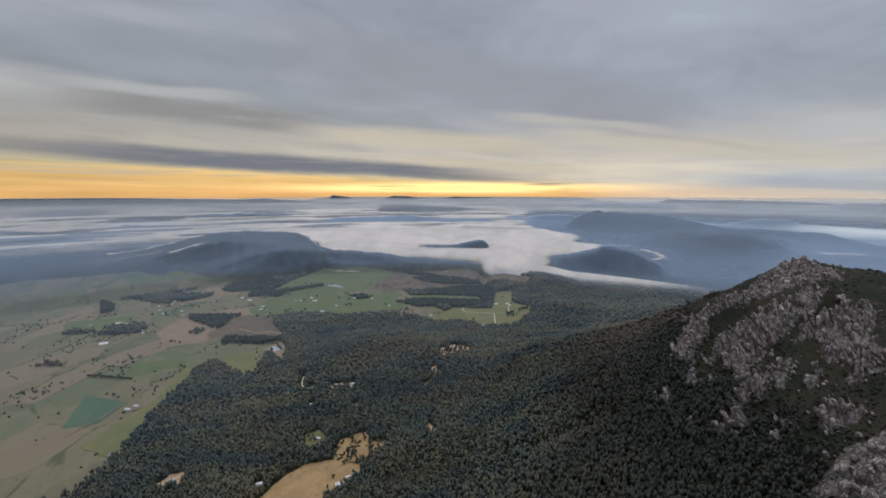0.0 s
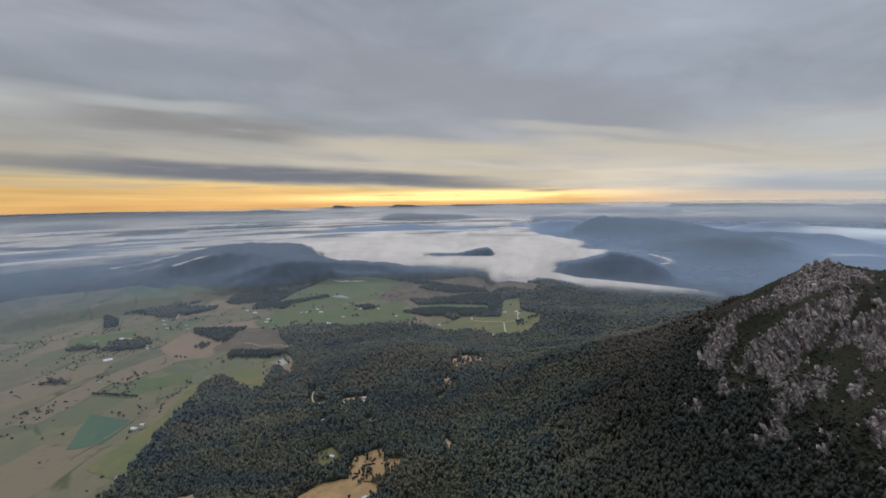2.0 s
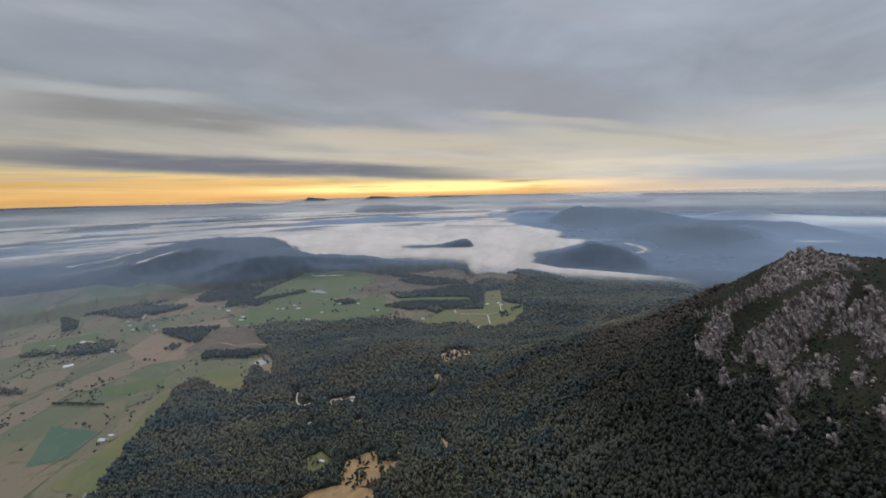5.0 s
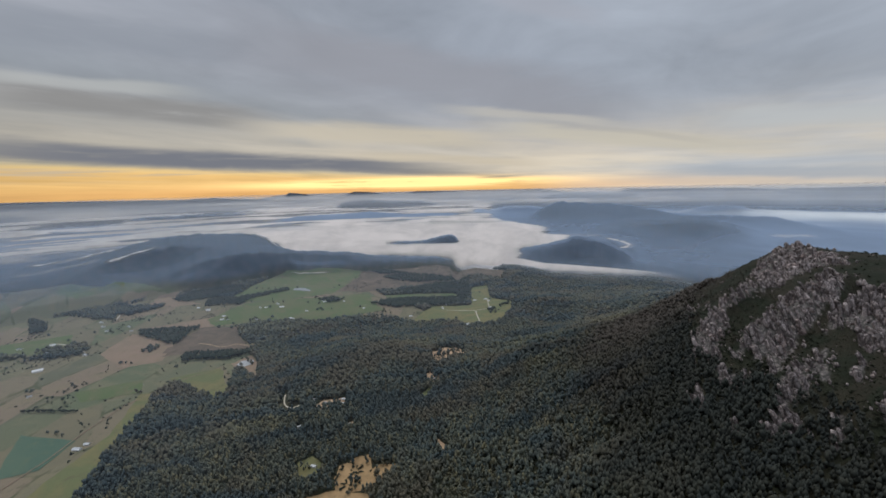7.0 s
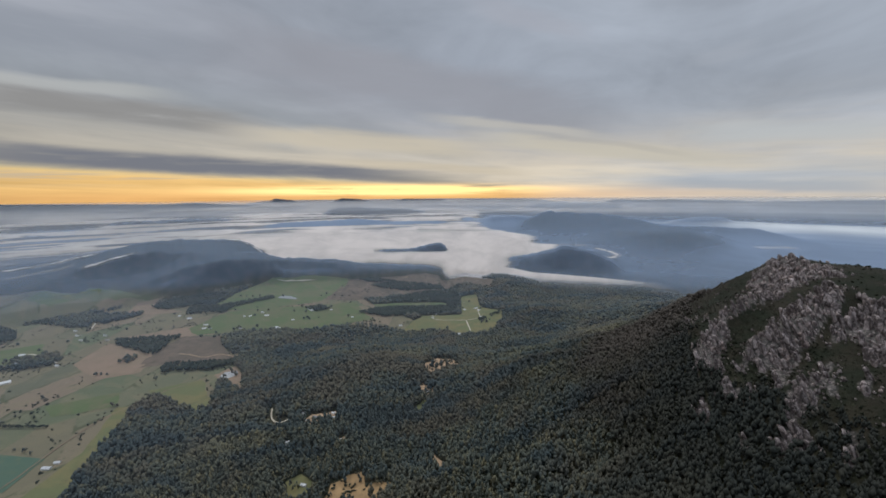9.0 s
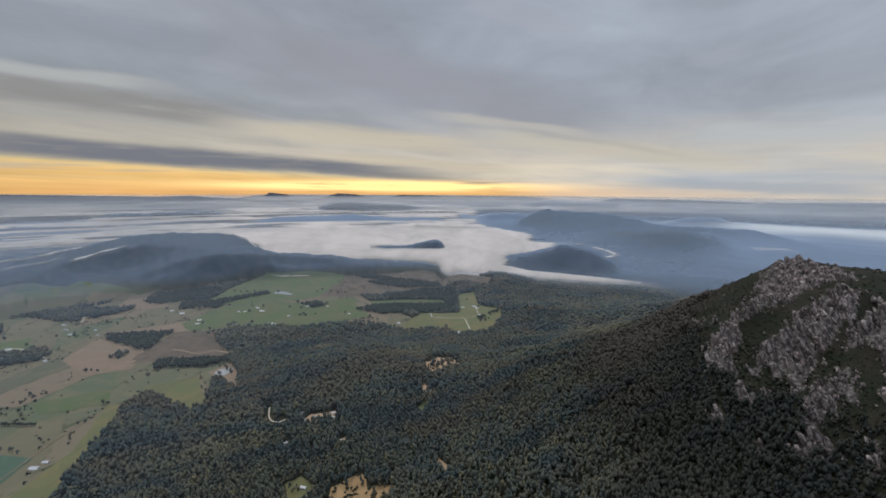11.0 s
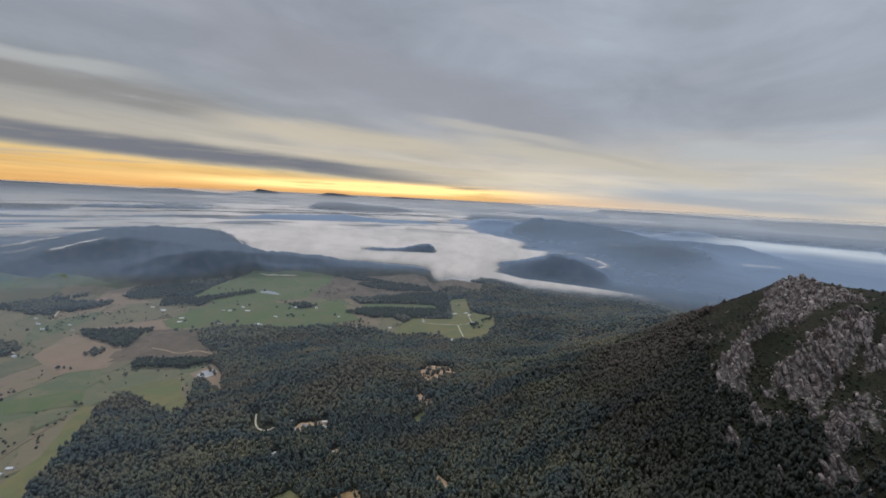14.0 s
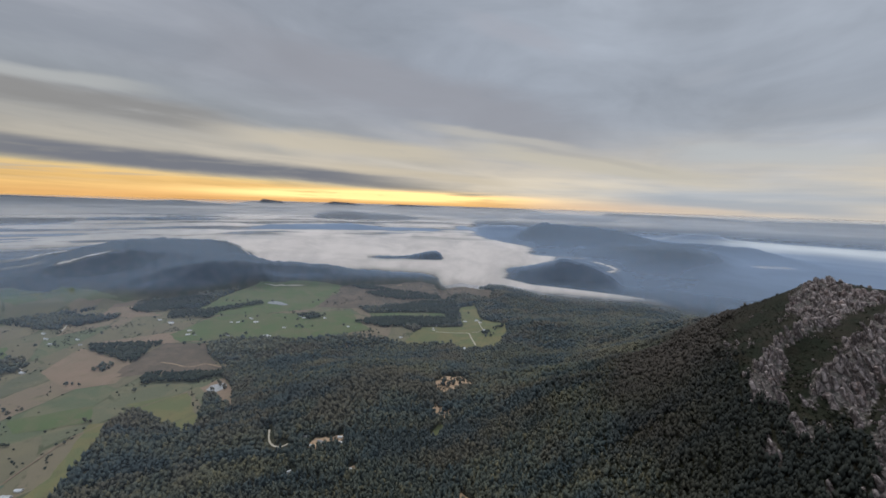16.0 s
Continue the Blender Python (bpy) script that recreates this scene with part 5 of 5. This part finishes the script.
def outcrop(poly, wide, label):
    """Bare rock built of standing columns that lean with the beds."""
    kx, ky = sum(m[0] for m in poly) / len(poly), sum(m[1] for m in poly) / len(poly)
    root = new("rock_outcrop")
    root.location = (kx, ky, height(kx, ky))
    root.empty_display_size = 5
    slabs = wide > 12
    top = wide == 12.0
    gap = wide * 0.86
    x0, x1, y0, y1 = min(m[0] for m in poly) - 4, max(m[0] for m in poly) + 4, min(m[1] for m in poly) - 4, max(m[1] for m in poly) + 4
    gx_, gy_ = np.meshgrid(np.arange(x0, x1, gap), np.arange(y0, y1, gap))
    spots = [(x + rock_rnd.uniform(-0.6, 0.6) * gap, y + rock_rnd.uniform(-0.6, 0.6) * gap) for x, y in zip(gx_.ravel(), gy_.ravel())]
    xs, ys = np.array([m[0] for m in spots]), np.array([m[1] for m in spots])
    keep = inside(poly, xs + 8 * fbm(xs / 20, ys / 20, 3, 77), ys + 8 * fbm(xs / 20, ys / 20, 3, 78)) & (fbm(xs / 26, ys / 26, 3, 79) < 0.11)
    for x, y in zip(xs[keep], ys[keep]):
        big = rock_rnd.random() < 0.38
        w = wide * (rock_rnd.uniform(0.95, 1.5) if big else rock_rnd.uniform(0.35, 0.75))
        tall = w * (rock_rnd.uniform(0.8, 1.2) if slabs else rock_rnd.uniform(1.1, 1.7) if top else rock_rnd.uniform(2.2, 3.6) if big else rock_rnd.uniform(1.4, 3.0))
        ob = new("rock", BLOCKS[rock_rnd.randrange(len(BLOCKS))])
        ob.parent = root
        lean = Euler((radians(rock_rnd.gauss(-15, 7)), radians(rock_rnd.gauss(-48 if slabs else -17, 7)), 0)).to_matrix().to_4x4()
        ob.matrix_basis = (Matrix.Translation((x - kx, y - ky, height(x, y) - root.location.z + tall * (rock_rnd.uniform(-0.08, 0.10) if top else rock_rnd.uniform(-0.16, 0.12) + (0.1 if big else -0.02)))) @ lean
                           @ pose(0, 0, 0, 0, 0, rock_rnd.uniform(0, 360)) @ Matrix.Diagonal((w, w * rock_rnd.uniform(0.65, 0.95), tall, 1)))
    return tagged(root, label, "rocks", "crag outcrops")


for poly, wide, words in CRAGS:
    outcrop(poly, wide, words)

# smaller stones on the slopes between them
sx_, sy_ = rng.uniform(390, 1000, 26000), rng.uniform(400, 1160, 26000)
near_rock = np.maximum.reduce([stony(sx_ + a, sy_ + b) for a, b in ((14, 0), (-14, 0), (0, 14), (0, -14))])
sz_ = land(sx_, sy_)
keep_ = ((near_rock > 0) & (rng.uniform(0, 1, sx_.size) < 0.20)) | ((sz_ > 215) & (fbm(sx_ / 40, sy_ / 40, 3, 75) > 0.14) & (rng.uniform(0, 1, sx_.size) < 0.20))
sx_, sy_, sz_ = sx_[keep_], sy_[keep_], sz_[keep_]
m_ = len(sx_)
sr_ = rng.lognormal(0.35, 0.5, m_)
shape = np.sign(ICO)[None] * np.abs(ICO[None]) ** 0.7 * (1 + rng.uniform(-0.35, 0.25, (m_, 12, 1)))
v_ = np.stack([sx_[:, None] + (shape[..., 0] - 0.6 * shape[..., 2]) * sr_[:, None], sy_[:, None] + shape[..., 1] * sr_[:, None], sz_[:, None] + shape[..., 2] * sr_[:, None] * 1.6 + 0.7 * sr_[:, None]], 2)
stones = mesh_from("boulders", v_.reshape(-1, 3), (ICO_F[None] + (np.arange(m_) * 12)[:, None, None]).reshape(-1, 3), [ROCK])
tagged(stones, "scattered grey boulders and scree on the crag", "boulders", kind="stuff")


# ---- farms ----
def box(bm, x0, x1, y0, y1, z0, z1):
    v = [bm.verts.new(p) for p in ((x0, y0, z0), (x1, y0, z0), (x1, y1, z0), (x0, y1, z0), (x0, y0, z1), (x1, y0, z1), (x1, y1, z1), (x0, y1, z1))]
    for f in ((3, 2, 1, 0), (4, 5, 6, 7), (0, 1, 5, 4), (1, 2, 6, 5), (2, 3, 7, 6), (3, 0, 4, 7)):
        bm.faces.new([v[i] for i in f])


def farmhouse(x, y, long, k):
    r = random.Random(k)
    wide, tall = long * r.uniform(0.45, 0.6), 3.2 if long < 24 else 4.5
    shed = long > 20
    root = new("farm_shed" if shed else "farmhouse")
    root.matrix_basis = pose(x, y, height(x, y) + 1.5, 0, 0, r.uniform(-40, 40))
    bm = bmesh.new()
    box(bm, -long / 2, long / 2, -wide / 2, wide / 2, -2.5, tall)
    part("wall", bm, WALL, root)
    bm = bmesh.new()
    e, h = 0.7, wide * 0.28
    L, W = long / 2 + e, wide / 2 + e
    lo = [bm.verts.new(p) for p in ((-L, -W, tall - 0.2), (L, -W, tall - 0.2), (L, W, tall - 0.2), (-L, W, tall - 0.2))]
    hi = [bm.verts.new((-L, 0, tall + h)), bm.verts.new((L, 0, tall + h))]
    for f in ((lo[0], lo[1], hi[1], hi[0]), (lo[2], lo[3], hi[0], hi[1]), (lo[1], lo[2], hi[1]), (lo[3], lo[0], hi[0]), (lo[3], lo[2], lo[1], lo[0])):
        bm.faces.new(f)
    part("roof", bm, DARK_TIN if k % 5 == 3 else TIN, root)
    for side in (-1, 1):
        bm = bmesh.new()
        box(bm, side * long * 0.22 - 0.9, side * long * 0.22 + 0.9, -wide / 2 - 0.12, -wide / 2 + 0.05, 0.9, 2.2)
        part("window", bm, DARK_TIN, root)
    return tagged(root, "long pale metal-roofed farm shed in a paddock" if shed else "small white farmhouse with a pitched metal roof", "shed" if shed else "house", "farm buildings")


for k, (x, y, long) in enumerate(FARMS):
    farmhouse(x, y, long, k)


def paddock_tree(x, y, tall, k, name="paddock_tree", mat=GUM):
    """A lone tree: tapered trunk with limbs, and an uneven crown of clumps."""
    r = random.Random(500 + k)
    root = new(name)
    root.location = (x, y, height(x, y) + 1.0)
    bm = bmesh.new()
    bmesh.ops.create_cone(bm, segments=7, radius1=tall * 0.035, radius2=tall * 0.015, depth=tall * 0.6, matrix=pose(0, 0, tall * 0.28))
    for j in range(3):
        a = r.uniform(0, 360)
        bmesh.ops.create_cone(bm, segments=5, radius1=tall * 0.016, radius2=tall * 0.006, depth=tall * 0.4, matrix=pose(0, 0, tall * 0.45, 0, 0, a) @ pose(tall * 0.11, 0, tall * 0.08, 0, 45, 0))
    part("trunk", bm, BARK, root)
    bm = bmesh.new()
    for j in range(16):
        a, rr, hh = r.uniform(0, 6.283), tall * r.uniform(0.05, 0.38), tall * r.uniform(0.38, 0.95)
        s = tall * r.uniform(0.10, 0.19)
        res = bmesh.ops.create_icosphere(bm, subdivisions=1, radius=s, matrix=pose(rr * math.cos(a), rr * math.sin(a), hh, r.uniform(0, 90), 0, r.uniform(0, 360)))
        for v in res["verts"]:
            v.co += Vector((r.uniform(-1, 1), r.uniform(-1, 1), r.uniform(-1, 1))) * s * 0.3
    part("crown", bm, mat, root, smooth=True)
    return tagged(root, "dark spreading lone tree standing in a paddock", "tree", "paddock trees")


LONE = [(-975, 1380), (-960, 1384), (-1355, 1555), (-1335, 1550), (-1235, 1585), (-1220, 1575), (-1165, 1755), (-1180, 1750), (-1140, 1745), (-1085, 1280), (-1055, 1270), (-1030, 1255),
        (-975, 1490), (-960, 1485), (-1005, 2615), (-820, 2205), (-815, 2465), (-755, 2450), (-615, 2420), (-550, 2395), (-540, 2455), (-465, 2280), (-425, 2470), (-805, 2380)]
LONE += [(390, 2325), (370, 2045), (335, 2070), (395, 2100), (-1535, 2025), (-1535, 2150), (-1580, 2055), (-975, 2235), (-915, 2155), (-835, 2195), (-155, 2090), (-190, 2160),
         (-1735, 2155), (-1405, 1885), (-1425, 1995), (-1600, 1775), (-1140, 1880), (-205, 912), (-225, 882), (-240, 842), (-170, 905), (40, 1410), (65, 1385), (20, 1372)]
LONE += [(-540, 2285), (-525, 2300), (-510, 2265), (-845, 2180), (-830, 2210), (-745, 2205), (-1370, 2290), (-1345, 2365), (-1320, 2390), (-965, 2115), (-900, 2095), (-885, 2110), (-1000, 2780), (-965, 2775),
         (-920, 2760), (-885, 2770), (-840, 2770), (-200, 2145), (-180, 2105), (-585, 2490), (-515, 2730), (-490, 2760), (-435, 2725), (-385, 2700), (-350, 2690), (-945, 1680), (-1255, 2515), (-860, 1710), (-940, 2495), (-835, 2530), (-315, 2250),
         (335, 2035), (345, 2005), (320, 2005), (365, 2505), (165, 2225), (280, 2330), (300, 2365)]
lone_rnd = random.Random(3)
for k, (x, y) in enumerate(LONE):
    paddock_tree(x, y, lone_rnd.uniform(10, 17) * (1.0 if y > 1450 else 0.75), k)
for k in range(19):
    t = k / 18
    paddock_tree(-1255 + 170 * t, 1410 - 25 * t + lone_rnd.uniform(-3, 3), lone_rnd.uniform(9, 13), 100 + k, "hedge_tree", PINE)
